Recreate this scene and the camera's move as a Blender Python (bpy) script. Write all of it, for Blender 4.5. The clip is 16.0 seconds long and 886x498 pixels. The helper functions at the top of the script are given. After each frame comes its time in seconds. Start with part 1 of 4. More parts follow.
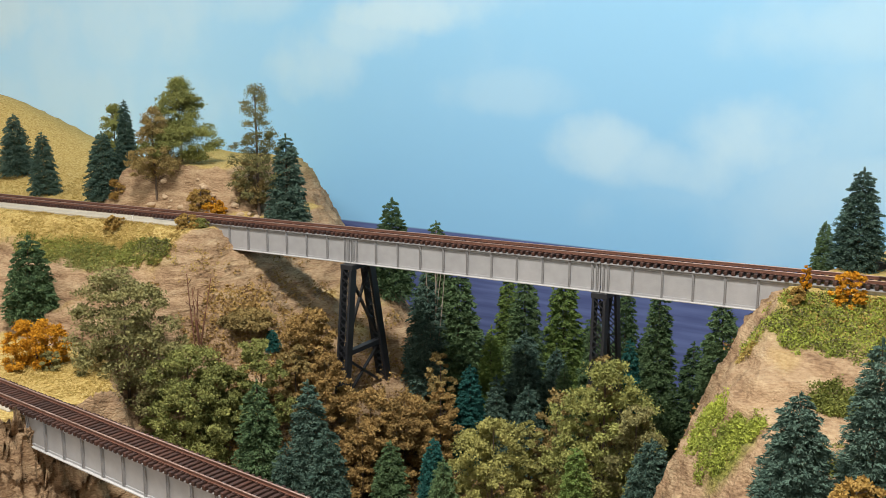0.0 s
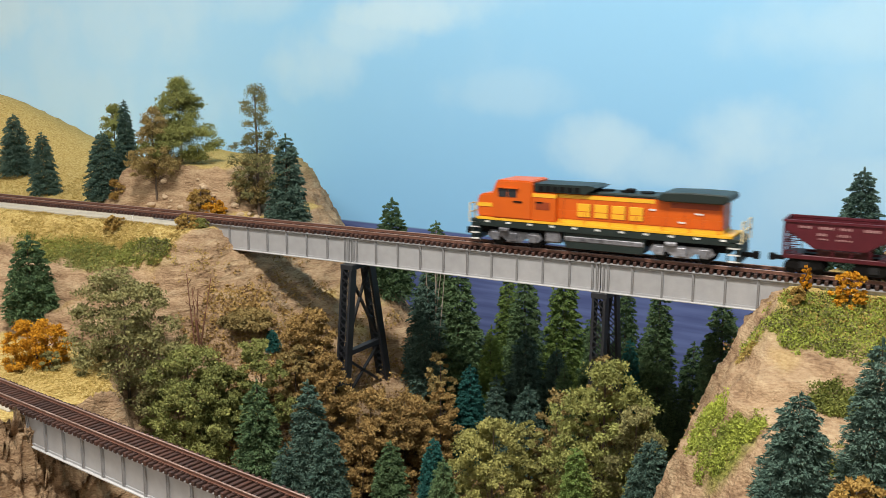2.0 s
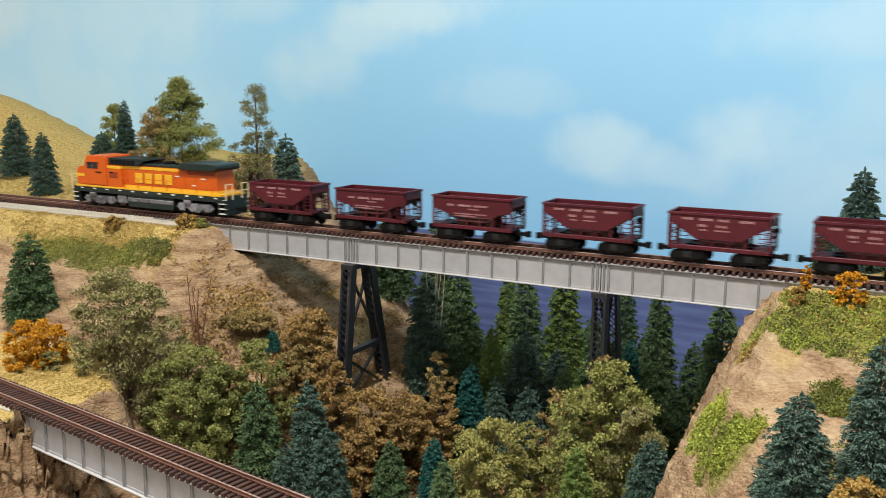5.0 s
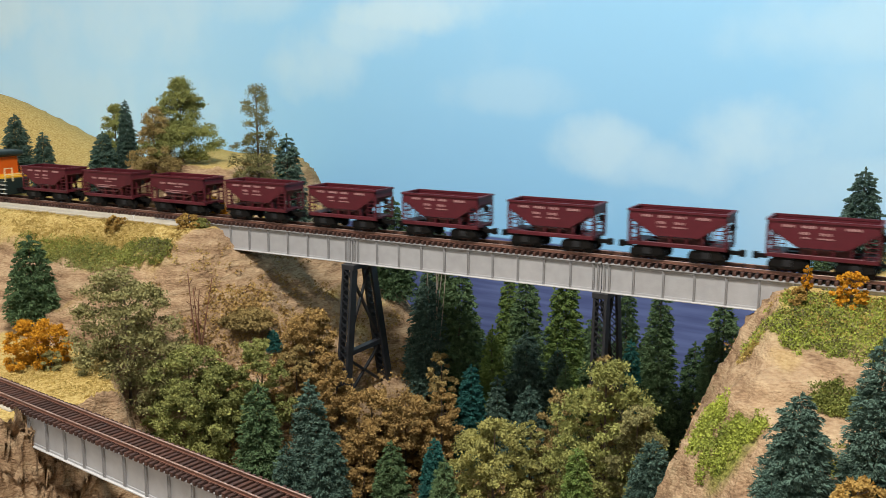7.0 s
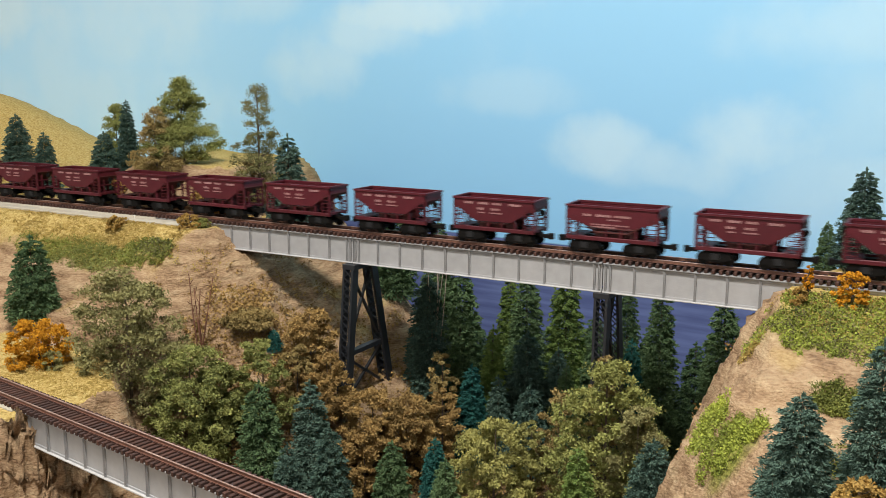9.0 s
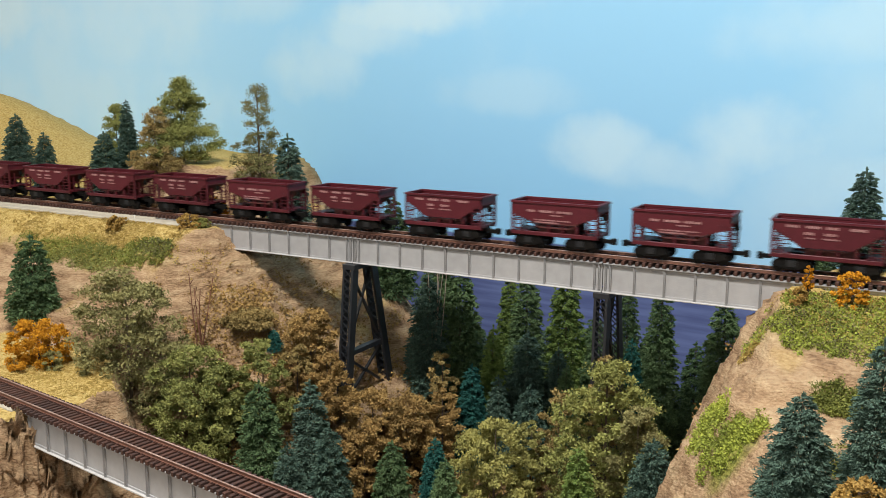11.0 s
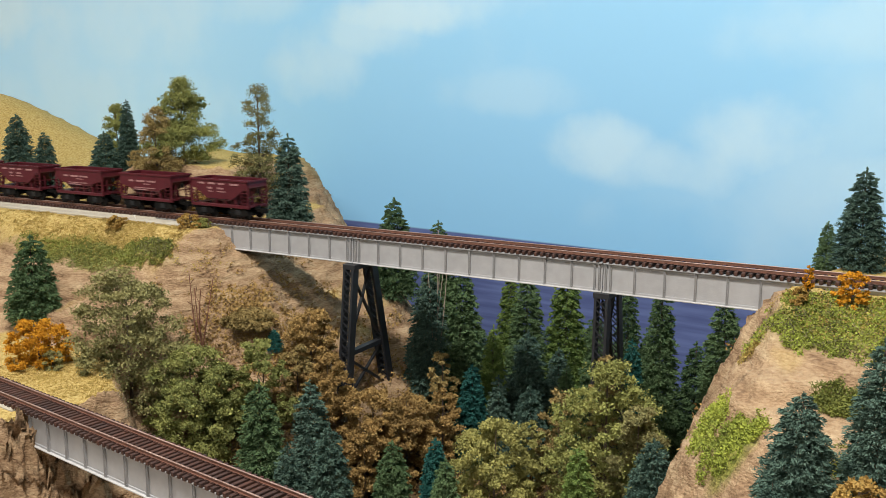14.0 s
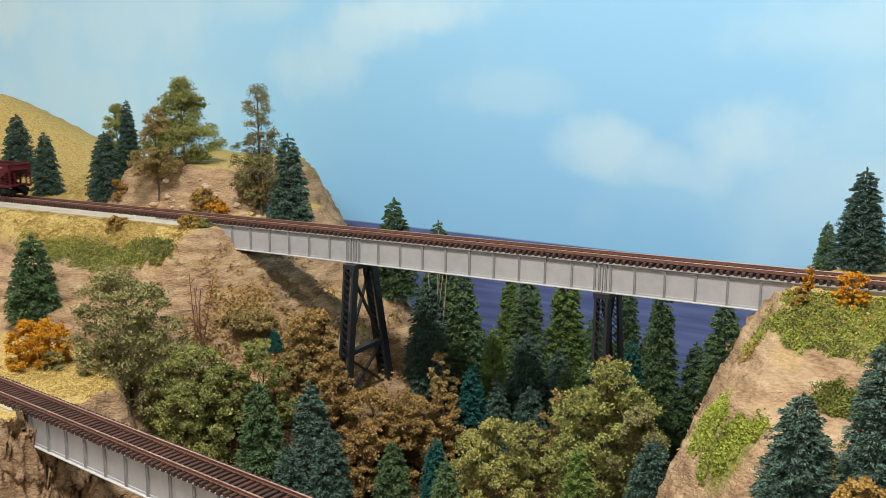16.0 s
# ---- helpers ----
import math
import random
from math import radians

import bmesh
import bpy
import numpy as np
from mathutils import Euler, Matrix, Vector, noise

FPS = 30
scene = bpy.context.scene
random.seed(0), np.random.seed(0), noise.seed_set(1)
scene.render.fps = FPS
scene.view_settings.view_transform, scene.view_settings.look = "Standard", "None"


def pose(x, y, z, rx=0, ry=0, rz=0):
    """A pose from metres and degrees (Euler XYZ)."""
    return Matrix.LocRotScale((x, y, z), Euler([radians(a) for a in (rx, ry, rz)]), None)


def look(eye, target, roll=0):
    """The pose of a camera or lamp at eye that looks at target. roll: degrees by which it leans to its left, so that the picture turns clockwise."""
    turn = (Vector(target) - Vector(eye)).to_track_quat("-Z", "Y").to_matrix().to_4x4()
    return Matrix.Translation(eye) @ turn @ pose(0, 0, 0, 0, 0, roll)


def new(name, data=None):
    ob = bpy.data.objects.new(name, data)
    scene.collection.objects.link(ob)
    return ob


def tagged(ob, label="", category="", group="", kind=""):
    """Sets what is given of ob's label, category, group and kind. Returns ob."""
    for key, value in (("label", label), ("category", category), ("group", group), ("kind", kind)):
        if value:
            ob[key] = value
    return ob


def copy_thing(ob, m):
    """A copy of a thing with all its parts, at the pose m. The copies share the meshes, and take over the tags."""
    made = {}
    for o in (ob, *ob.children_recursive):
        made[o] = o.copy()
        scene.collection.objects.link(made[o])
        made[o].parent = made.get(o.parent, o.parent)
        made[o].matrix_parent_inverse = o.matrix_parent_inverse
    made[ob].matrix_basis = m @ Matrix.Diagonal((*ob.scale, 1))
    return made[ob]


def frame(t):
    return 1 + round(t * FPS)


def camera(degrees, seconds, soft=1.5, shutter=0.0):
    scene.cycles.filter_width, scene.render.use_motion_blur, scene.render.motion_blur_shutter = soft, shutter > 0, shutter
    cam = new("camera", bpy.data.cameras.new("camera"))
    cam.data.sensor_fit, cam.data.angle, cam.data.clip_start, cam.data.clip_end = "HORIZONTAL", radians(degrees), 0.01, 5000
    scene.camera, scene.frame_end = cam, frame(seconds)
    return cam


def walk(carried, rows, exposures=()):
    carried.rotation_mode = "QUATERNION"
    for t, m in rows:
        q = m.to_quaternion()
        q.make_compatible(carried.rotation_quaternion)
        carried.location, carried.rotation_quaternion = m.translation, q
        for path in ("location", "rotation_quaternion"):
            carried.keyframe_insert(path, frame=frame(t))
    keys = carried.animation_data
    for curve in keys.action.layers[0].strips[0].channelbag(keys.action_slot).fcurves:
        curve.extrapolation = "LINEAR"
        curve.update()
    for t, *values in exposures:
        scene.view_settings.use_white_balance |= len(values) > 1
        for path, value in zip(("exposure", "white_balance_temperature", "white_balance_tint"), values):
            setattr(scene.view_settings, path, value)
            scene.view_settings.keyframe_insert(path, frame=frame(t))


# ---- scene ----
# model railway in 1:87; z = 0 is the floor of the room, x runs along the upper bridge
EYE = Vector((0.4649, -0.6654, 1.3383))
cam = camera(51.5, 16.0, soft=0.8, shutter=0.6)


def view(yaw):
    """The hand-held view, turned to the left by yaw degrees."""
    a, p = radians(29.243 + yaw), radians(10.413)
    way = Vector((-math.sin(a) * math.cos(p), math.cos(a) * math.cos(p), -math.sin(p)))
    return look(EYE, EYE + way, 0.067)


walk(cam, [(0.0, view(0.0)), (4.0, view(0.004)), (6.5, view(0.055)), (8.0, view(0.095)), (9.0, view(0.123)),
           (11.5, view(0.126)), (13.5, view(0.138)), (16.0, view(0.14))])

# ---- light: an inferred ceiling panel as key, and two added fill lamps ----
scene.view_settings.exposure = 0.0
world = bpy.data.worlds.new("room_air")
scene.world = world
world.use_nodes = True
world.node_tree.nodes["Background"].inputs[0].default_value = (0.9, 0.95, 1.0, 1)
world.node_tree.nodes["Background"].inputs[1].default_value = 0.010


def key_or_fill_lamp(x, y, z, sx, sy, watts, colour):
    lamp = bpy.data.lights.new("panel_light", "AREA")
    lamp.shape, lamp.size, lamp.size_y, lamp.energy, lamp.color = "RECTANGLE", sx, sy, watts, colour
    ob = new("panel_light", lamp)
    ob.matrix_world = pose(x, y, z)
    return ob


WARM = (1.0, 0.95, 0.88)
key_or_fill_lamp(0.30, -0.62, 2.36, 0.35, 0.14, 29, WARM)
# added fill from the front, to brighten the gorge
key_or_fill_lamp(0.2, -1.75, 2.36, 1.2, 0.35, 11, WARM)
# added fill on the left, to brighten the hill and the sky there
key_or_fill_lamp(-1.5, -0.9, 2.36, 1.2, 0.3, 15.5, WARM)
# ---- materials ----


def material(name, colour, rough=0.7, metal=0.0, second=None, scale=300.0, bump=0.0, bump_scale=900.0, rand=0.0, island=0.0, spec=0.5):
    """A node material: two noises mix colour and second; rand varies by object, island by loose piece; bump gives fine relief."""
    m = bpy.data.materials.new(name)
    m.use_nodes = True
    nt = m.node_tree
    b = nt.nodes["Principled BSDF"]
    b.inputs["Roughness"].default_value, b.inputs["Metallic"].default_value = rough, metal
    b.inputs["Specular IOR Level"].default_value = spec
    co = nt.nodes.new("ShaderNodeTexCoord")
    n1 = nt.nodes.new("ShaderNodeTexNoise")
    n1.inputs["Scale"].default_value, n1.inputs["Detail"].default_value = scale, 6
    nt.links.new(co.outputs["Object"], n1.inputs["Vector"])
    n2 = nt.nodes.new("ShaderNodeTexNoise")
    n2.inputs["Scale"].default_value, n2.inputs["Detail"].default_value = scale / 9, 3
    nt.links.new(co.outputs["Object"], n2.inputs["Vector"])
    add = nt.nodes.new("ShaderNodeMath")
    add.operation = "ADD"
    nt.links.new(n1.outputs["Fac"], add.inputs[0])
    nt.links.new(n2.outputs["Fac"], add.inputs[1])
    last = add.outputs[0]
    for k, socket in ((rand, "ObjectInfo"), (island, "NewGeometry")):
        if k:
            inf = nt.nodes.new("ShaderNode" + socket)
            mul = nt.nodes.new("ShaderNodeMath")
            mul.operation = "MULTIPLY_ADD"
            mul.inputs[1].default_value = k
            nt.links.new(inf.outputs["Random" if socket == "ObjectInfo" else "Random Per Island"], mul.inputs[0])
            sub = nt.nodes.new("ShaderNodeMath")
            sub.operation = "SUBTRACT"
            sub.inputs[1].default_value = k / 2
            nt.links.new(last, mul.inputs[2])
            nt.links.new(mul.outputs[0], sub.inputs[0])
            last = sub.outputs[0]
    ramp = nt.nodes.new("ShaderNodeMapRange")
    ramp.inputs["From Min"].default_value, ramp.inputs["From Max"].default_value = 0.65, 1.35
    nt.links.new(last, ramp.inputs["Value"])
    mix = nt.nodes.new("ShaderNodeMix")
    mix.data_type = "RGBA"
    second = second or tuple(c * 0.75 for c in colour)
    mix.inputs["A"].default_value, mix.inputs["B"].default_value = (*colour, 1), (*second, 1)
    nt.links.new(ramp.outputs[0], mix.inputs["Factor"])
    nt.links.new(mix.outputs["Result"], b.inputs["Base Color"])
    if bump:
        n3 = nt.nodes.new("ShaderNodeTexNoise")
        n3.inputs["Scale"].default_value, n3.inputs["Detail"].default_value = bump_scale, 5
        nt.links.new(co.outputs["Object"], n3.inputs["Vector"])
        bp = nt.nodes.new("ShaderNodeBump")
        bp.inputs["Strength"].default_value, bp.inputs["Distance"].default_value = bump, 0.001
        nt.links.new(n3.outputs["Fac"], bp.inputs["Height"])
        nt.links.new(bp.outputs["Normal"], b.inputs["Normal"])
    return m


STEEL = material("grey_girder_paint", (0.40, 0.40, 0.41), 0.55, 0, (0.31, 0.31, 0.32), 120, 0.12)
# paler grey: overhead light on the bottom flange, put into its colour
STEEL_LIT = material("grey_flange_paint", (0.52, 0.52, 0.52), 0.5, 0, (0.40, 0.40, 0.40), 200, 0.12)
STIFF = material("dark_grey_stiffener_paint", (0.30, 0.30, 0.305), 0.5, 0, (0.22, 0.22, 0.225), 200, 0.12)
PIER = material("black_tower_paint", (0.010, 0.012, 0.016), 0.5, 0, (0.02, 0.021, 0.026), 200)
TIE = material("brown_tie_plastic", (0.075, 0.030, 0.020), 0.65, 0, (0.040, 0.018, 0.014), 500, 0.3, rand=0.7)
RAIL_SIDE = material("rusty_rail", (0.19, 0.088, 0.06), 0.5, 0.1, (0.13, 0.062, 0.045), 300, 0.1)
RAIL_HEAD = material("worn_rail_head", (0.42, 0.29, 0.24), 0.42, 0.35, (0.22, 0.13, 0.105), 90)
ROADBED = material("grey_roadbed", (0.50, 0.47, 0.40), 0.95, 0, (0.38, 0.34, 0.27), 500, 0.5)
ORANGE = material("orange_body_paint", (0.64, 0.115, 0.008), 0.38, 0, (0.55, 0.095, 0.008), 60, spec=0.35)
SEAM = material("shaded_orange_seam", (0.30, 0.045, 0.006), 0.5, 0, (0.22, 0.03, 0.005), 200)
YELLOW = material("yellow_stripe_paint", (0.85, 0.48, 0.03), 0.4, 0, (0.72, 0.38, 0.02), 60)
GREEN = material("dark_green_paint", (0.012, 0.020, 0.019), 0.45, 0, (0.020, 0.030, 0.027), 90, spec=0.3)
BLACKP = material("black_plastic", (0.006, 0.006, 0.007), 0.55, 0, (0.012, 0.011, 0.010), 200, spec=0.06)
SILVER = material("silver_grey_truck", (0.34, 0.34, 0.37), 0.4, 0.3, (0.07, 0.07, 0.08), 260, 0.5)
DULL = material("dull_grey_spring", (0.014, 0.014, 0.015), 0.5, 0, (0.03, 0.03, 0.032), 400, spec=0.1)
WHITE = material("white_marking", (0.75, 0.75, 0.72), 0.5, 0, (0.62, 0.62, 0.6), 200)
CREAM = material("cream_handrail", (0.78, 0.66, 0.40), 0.5, 0, (0.7, 0.56, 0.3), 200)
GLASS = material("dark_cab_glass", (0.02, 0.022, 0.025), 0.1, 0, (0.03, 0.03, 0.035), 60)
OXIDE = material("oxide_red_paint", (0.100, 0.012, 0.020), 0.5, 0, (0.066, 0.009, 0.014), 150, 0.1, rand=0.35, spec=0.3)
OXIDE_IN = material("oxide_red_hopper_lining", (0.09, 0.016, 0.017), 0.65, 0, (0.085, 0.02, 0.018), 250, 0.2)
PINKISH = material("faded_white_marking", (0.46, 0.26, 0.26), 0.6, 0, (0.22, 0.09, 0.09), 700)
WHEEL = material("blackened_wheel", (0.008, 0.008, 0.008), 0.5, 0.2, (0.018, 0.016, 0.015), 200, spec=0.1)
TRUNK = material("twig_bark", (0.12, 0.085, 0.06), 0.85, 0, (0.07, 0.05, 0.036), 400, 0.4)
STICK = material("bare_red_brown_twig", (0.20, 0.085, 0.05), 0.8, 0, (0.13, 0.055, 0.035), 300)


def leaves(name, a, b):
    return material(name, a, 0.85, 0, b, 110, rand=0.25, island=0.4, spec=0.12)


RUSSET = leaves("brown_olive_foliage", (0.37, 0.275, 0.11), (0.155, 0.118, 0.048))
PINE_BLUE = leaves("blue_green_needles", (0.125, 0.195, 0.15), (0.032, 0.066, 0.054))
PINE_GREEN = leaves("green_needles", (0.14, 0.215, 0.095), (0.035, 0.07, 0.036))
PINE_BRIGHT = leaves("yellow_green_needles", (0.215, 0.3, 0.08), (0.07, 0.12, 0.036))
PINE_TEAL = leaves("teal_needles", (0.038, 0.150, 0.128), (0.018, 0.075, 0.068))
OLIVE = leaves("olive_foliage", (0.310, 0.320, 0.100), (0.108, 0.128, 0.044))
OLIVE_DARK = leaves("dark_olive_foliage", (0.285, 0.265, 0.11), (0.1, 0.098, 0.042))
LIME = leaves("yellow_olive_foliage", (0.39, 0.37, 0.12), (0.155, 0.155, 0.055))
BROWN = leaves("russet_brown_foliage", (0.43, 0.285, 0.105), (0.17, 0.108, 0.044))
GOLD = leaves("golden_orange_foliage", (0.66, 0.32, 0.025), (0.36, 0.165, 0.018))
TAN = leaves("dry_tan_foliage", (0.468, 0.312, 0.091), (0.260, 0.156, 0.052))
TURF_GREEN = leaves("green_turf_clump", (0.4, 0.45, 0.075), (0.17, 0.205, 0.045))
TURF_DARK = leaves("mid_green_turf_clump", (0.26, 0.28, 0.065), (0.085, 0.1, 0.028))
TURF_YELLOW = leaves("straw_turf_clump", (0.48, 0.36, 0.11), (0.29, 0.205, 0.065))


def ground_material():
    m = bpy.data.materials.new("plaster_rock_and_turf")
    m.use_nodes = True
    nt = m.node_tree
    N, L = nt.nodes.new, nt.links.new
    b = nt.nodes["Principled BSDF"]
    b.inputs["Roughness"].default_value, b.inputs["Specular IOR Level"].default_value = 0.95, 0.2
    co = N("ShaderNodeTexCoord")
    squash = N("ShaderNodeMapping")
    squash.inputs["Scale"].default_value = (0.8, 0.8, 3.6)
    squash.inputs["Rotation"].default_value = (0.1, 0.14, 0)
    L(co.outputs["Object"], squash.inputs["Vector"])

    def noise_node(scale, vec, detail=6):
        n = N("ShaderNodeTexNoise")
        n.inputs["Scale"].default_value, n.inputs["Detail"].default_value = scale, detail
        L(vec, n.inputs["Vector"])
        return n.outputs["Fac"]

    def ramp(fac, stops):
        r = N("ShaderNodeValToRGB")
        while len(r.color_ramp.elements) < len(stops):
            r.color_ramp.elements.new(0.5)
        for e, (p, c) in zip(r.color_ramp.elements, stops):
            e.position, e.color = p, (*c, 1)
        L(fac, r.inputs["Fac"])
        return r.outputs["Color"]

    def mixed(fac, a, c):
        x = N("ShaderNodeMix")
        x.data_type = "RGBA"
        L(fac, x.inputs["Factor"])
        L(a, x.inputs["A"])
        L(c, x.inputs["B"])
        return x.outputs["Result"]

    both = N("ShaderNodeMix")
    both.inputs["Factor"].default_value = 0.42
    L(noise_node(38, squash.outputs[0], 8), both.inputs[2])
    L(noise_node(330, squash.outputs[0], 8), both.inputs[3])
    rock = ramp(both.outputs[0], [(0.32, (0.13, 0.073, 0.042)), (0.43, (0.28, 0.180, 0.105)), (0.53, (0.40, 0.275, 0.165)), (0.66, (0.53, 0.395, 0.245))])
    straw = ramp(noise_node(420, co.outputs["Object"]), [(0.3, (0.31, 0.205, 0.060)), (0.5, (0.50, 0.365, 0.125)), (0.7, (0.60, 0.47, 0.20))])
    green = ramp(noise_node(380, co.outputs["Object"]), [(0.3, (0.07, 0.085, 0.02)), (0.5, (0.20, 0.21, 0.045)), (0.7, (0.33, 0.31, 0.08))])
    soil = ramp(noise_node(260, co.outputs["Object"]), [(0.3, (0.05, 0.035, 0.02)), (0.6, (0.14, 0.09, 0.05)), (0.8, (0.2, 0.14, 0.07))])
    out = rock
    for name, colour in (("straw", straw), ("green", green), ("soil", soil)):
        at = N("ShaderNodeAttribute")
        at.attribute_name = name
        out = mixed(at.outputs["Fac"], out, colour)
    L(out, b.inputs["Base Color"])
    bp = N("ShaderNodeBump")
    bp.inputs["Strength"].default_value, bp.inputs["Distance"].default_value = 0.9, 0.0020
    grit = N("ShaderNodeMath")
    grit.operation = "ADD"
    L(noise_node(120, squash.outputs[0], 8), grit.inputs[0])
    L(noise_node(700, co.outputs["Object"], 4), grit.inputs[1])
    L(grit.outputs[0], bp.inputs["Height"])
    L(bp.outputs["Normal"], b.inputs["Normal"])
    return m


GROUND = ground_material()


def backdrop_material():
    """A painted sky over a painted sea, with a weak added glow: x of the object runs along the wall, z is the height
    above the sea line.
    """
    m = bpy.data.materials.new("painted_sky_and_sea")
    m.use_nodes = True
    nt = m.node_tree
    N, L = nt.nodes.new, nt.links.new
    b = nt.nodes["Principled BSDF"]
    b.inputs["Roughness"].default_value, b.inputs["Specular IOR Level"].default_value = 0.9, 0.1
    co = N("ShaderNodeTexCoord")
    sep = N("ShaderNodeSeparateXYZ")
    L(co.outputs["Object"], sep.inputs[0])

    def math_node(op, a, c):
        n = N("ShaderNodeMath")
        n.operation = op
        for s, v in zip(n.inputs, (a, c)):
            if isinstance(v, (int, float)):
                s.default_value = v
            else:
                L(v, s)
        return n.outputs[0]

    def ranged(v, lo, hi, smooth=True):
        r = N("ShaderNodeMapRange")
        r.interpolation_type = "SMOOTHSTEP" if smooth else "LINEAR"
        r.inputs["From Min"].default_value, r.inputs["From Max"].default_value = lo, hi
        L(v, r.inputs["Value"])
        return r.outputs[0]

    def mixed(fac, a, c):
        x = N("ShaderNodeMix")
        x.data_type = "RGBA"
        L(fac, x.inputs["Factor"])
        for s, v in ((x.inputs["A"], a), (x.inputs["B"], c)):
            if isinstance(v, tuple):
                s.default_value = (*v, 1)
            else:
                L(v, s)
        return x.outputs["Result"]

    warp = N("ShaderNodeTexNoise")
    warp.inputs["Scale"].default_value, warp.inputs["Detail"].default_value = 9.0, 6
    L(co.outputs["Object"], warp.inputs["Vector"])
    X, Z = sep.outputs[0], sep.outputs[2]
    base = mixed(ranged(Z, 0.0, 0.42, False), SKY_LOW, SKY_HIGH)
    base = mixed(ranged(X, -0.1, -0.75), base, SKY_LEFT)
    total = None
    for cx, cz, rx, rz, k in CLOUDS:
        dx = math_node("DIVIDE", math_node("SUBTRACT", X, cx), rx)
        dz = math_node("DIVIDE", math_node("SUBTRACT", Z, cz), rz)
        r2 = math_node("ADD", math_node("MULTIPLY", dx, dx), math_node("MULTIPLY", dz, dz))
        r2 = math_node("ADD", r2, math_node("MULTIPLY", math_node("SUBTRACT", warp.outputs["Fac"], 0.5), 3.2))
        blob = math_node("MULTIPLY", ranged(r2, 1.25, -0.25), k)
        total = blob if total is None else math_node("MAXIMUM", total, blob)
    wisp = N("ShaderNodeTexNoise")
    wisp.inputs["Scale"].default_value, wisp.inputs["Detail"].default_value = 3.0, 5
    L(co.outputs["Object"], wisp.inputs["Vector"])
    total = math_node("MAXIMUM", total, math_node("MULTIPLY", ranged(wisp.outputs["Fac"], 0.5, 0.75), 0.28))
    sky = mixed(total, base, (0.66, 0.78, 0.80))
    streak = N("ShaderNodeTexNoise")
    streak.inputs["Scale"].default_value, streak.inputs["Detail"].default_value = 9.0, 5
    mp = N("ShaderNodeMapping")
    mp.inputs["Scale"].default_value = (1, 1, 14)
    L(co.outputs["Object"], mp.inputs["Vector"])
    L(mp.outputs[0], streak.inputs["Vector"])
    sea = mixed(ranged(streak.outputs["Fac"], 0.35, 0.7), (0.070, 0.092, 0.215), (0.105, 0.140, 0.300))
    paint = mixed(ranged(Z, -0.002, 0.001), sea, sky)
    L(paint, b.inputs["Base Color"])
    # the paint also emits a little, to brighten the board beyond its lamplight
    L(paint, b.inputs["Emission Color"])
    b.inputs["Emission Strength"].default_value = 0.22
    return m


SKY_LOW, SKY_HIGH, SKY_LEFT = (0.228, 0.475, 0.72), (0.325, 0.61, 0.845), (0.435, 0.70, 0.905)
CLOUDS = [(0.285, 0.124, 0.085, 0.045, 0.42), (0.375, 0.108, 0.15, 0.040, 0.36), (0.475, 0.142, 0.110, 0.055, 0.44), (0.545, 0.100, 0.12, 0.045, 0.34), (0.0, 0.303, 0.20, 0.036, 0.52),
          (-0.104, 0.279, 0.13, 0.045, 0.40), (-0.195, 0.240, 0.12, 0.06, 0.34), (0.138, 0.200, 0.12, 0.035, 0.20), (-1.019, 0.348, 0.2, 0.07, 0.5), (-0.642, 0.313, 0.28, 0.09, 0.32),
          (0.537, 0.268, 0.14, 0.05, 0.30), (-0.364, 0.33, 0.16, 0.035, 0.28), (-0.75, 0.17, 0.4, 0.08, 0.26)]
# ---- mesh helpers ----


def link(name, bm, mat, parent=None, label="", smooth=False):
    me = bpy.data.meshes.new(name)
    if smooth:
        for f in bm.faces:
            f.smooth = True
    bm.to_mesh(me)
    bm.free()
    me.materials.append(mat)
    ob = new(name, me)
    if parent:
        ob.parent = parent
    if label:
        tagged(ob, label)
    return ob


def part(name, bm, mat, parent, label=""):
    return link(name, bm, mat, parent, label)


def again(name, ob, parent, m):
    """The same mesh once more, as an object of its own."""
    o = new(name, ob.data)
    o.parent, o.matrix_basis = parent, m
    return o


def box(bm, x0, x1, y0, y1, z0, z1, bev=0.0):
    r = bmesh.ops.create_cube(bm, size=1, matrix=Matrix.Translation(((x0 + x1) / 2, (y0 + y1) / 2, (z0 + z1) / 2)) @ Matrix.Diagonal((x1 - x0, y1 - y0, z1 - z0, 1)))
    if bev:
        edges = list({e for v in r["verts"] for e in v.link_edges})
        bmesh.ops.bevel(bm, geom=edges, offset=bev, segments=1, affect="EDGES", clamp_overlap=True)
    return bm


def prism(bm, profile, y0, y1):
    """A solid from an outline in x and z, from y0 to y1."""
    a = [bm.verts.new((x, y0, z)) for x, z in profile]
    b = [bm.verts.new((x, y1, z)) for x, z in profile]
    n = len(profile)
    bm.faces.new(a)
    bm.faces.new(b[::-1])
    for i in range(n):
        bm.faces.new((a[i], b[i], b[(i + 1) % n], a[(i + 1) % n]))
    bmesh.ops.recalc_face_normals(bm, faces=bm.faces[:])
    return bm


def beam(bm, a, b, w, d=None, sides=4):
    """A bar from a to b, w wide and d deep."""
    a, b = Vector(a), Vector(b)
    d = d or w
    q = (b - a).to_track_quat("Z", "Y").to_matrix().to_4x4()
    m = Matrix.Translation((a + b) / 2) @ q @ Matrix.Diagonal((w, d, (b - a).length, 1))
    if sides == 4:
        bmesh.ops.create_cube(bm, size=1, matrix=m)
    else:
        bmesh.ops.create_cone(bm, cap_ends=True, segments=sides, radius1=0.5, radius2=0.5, depth=1, matrix=m)
    return bm


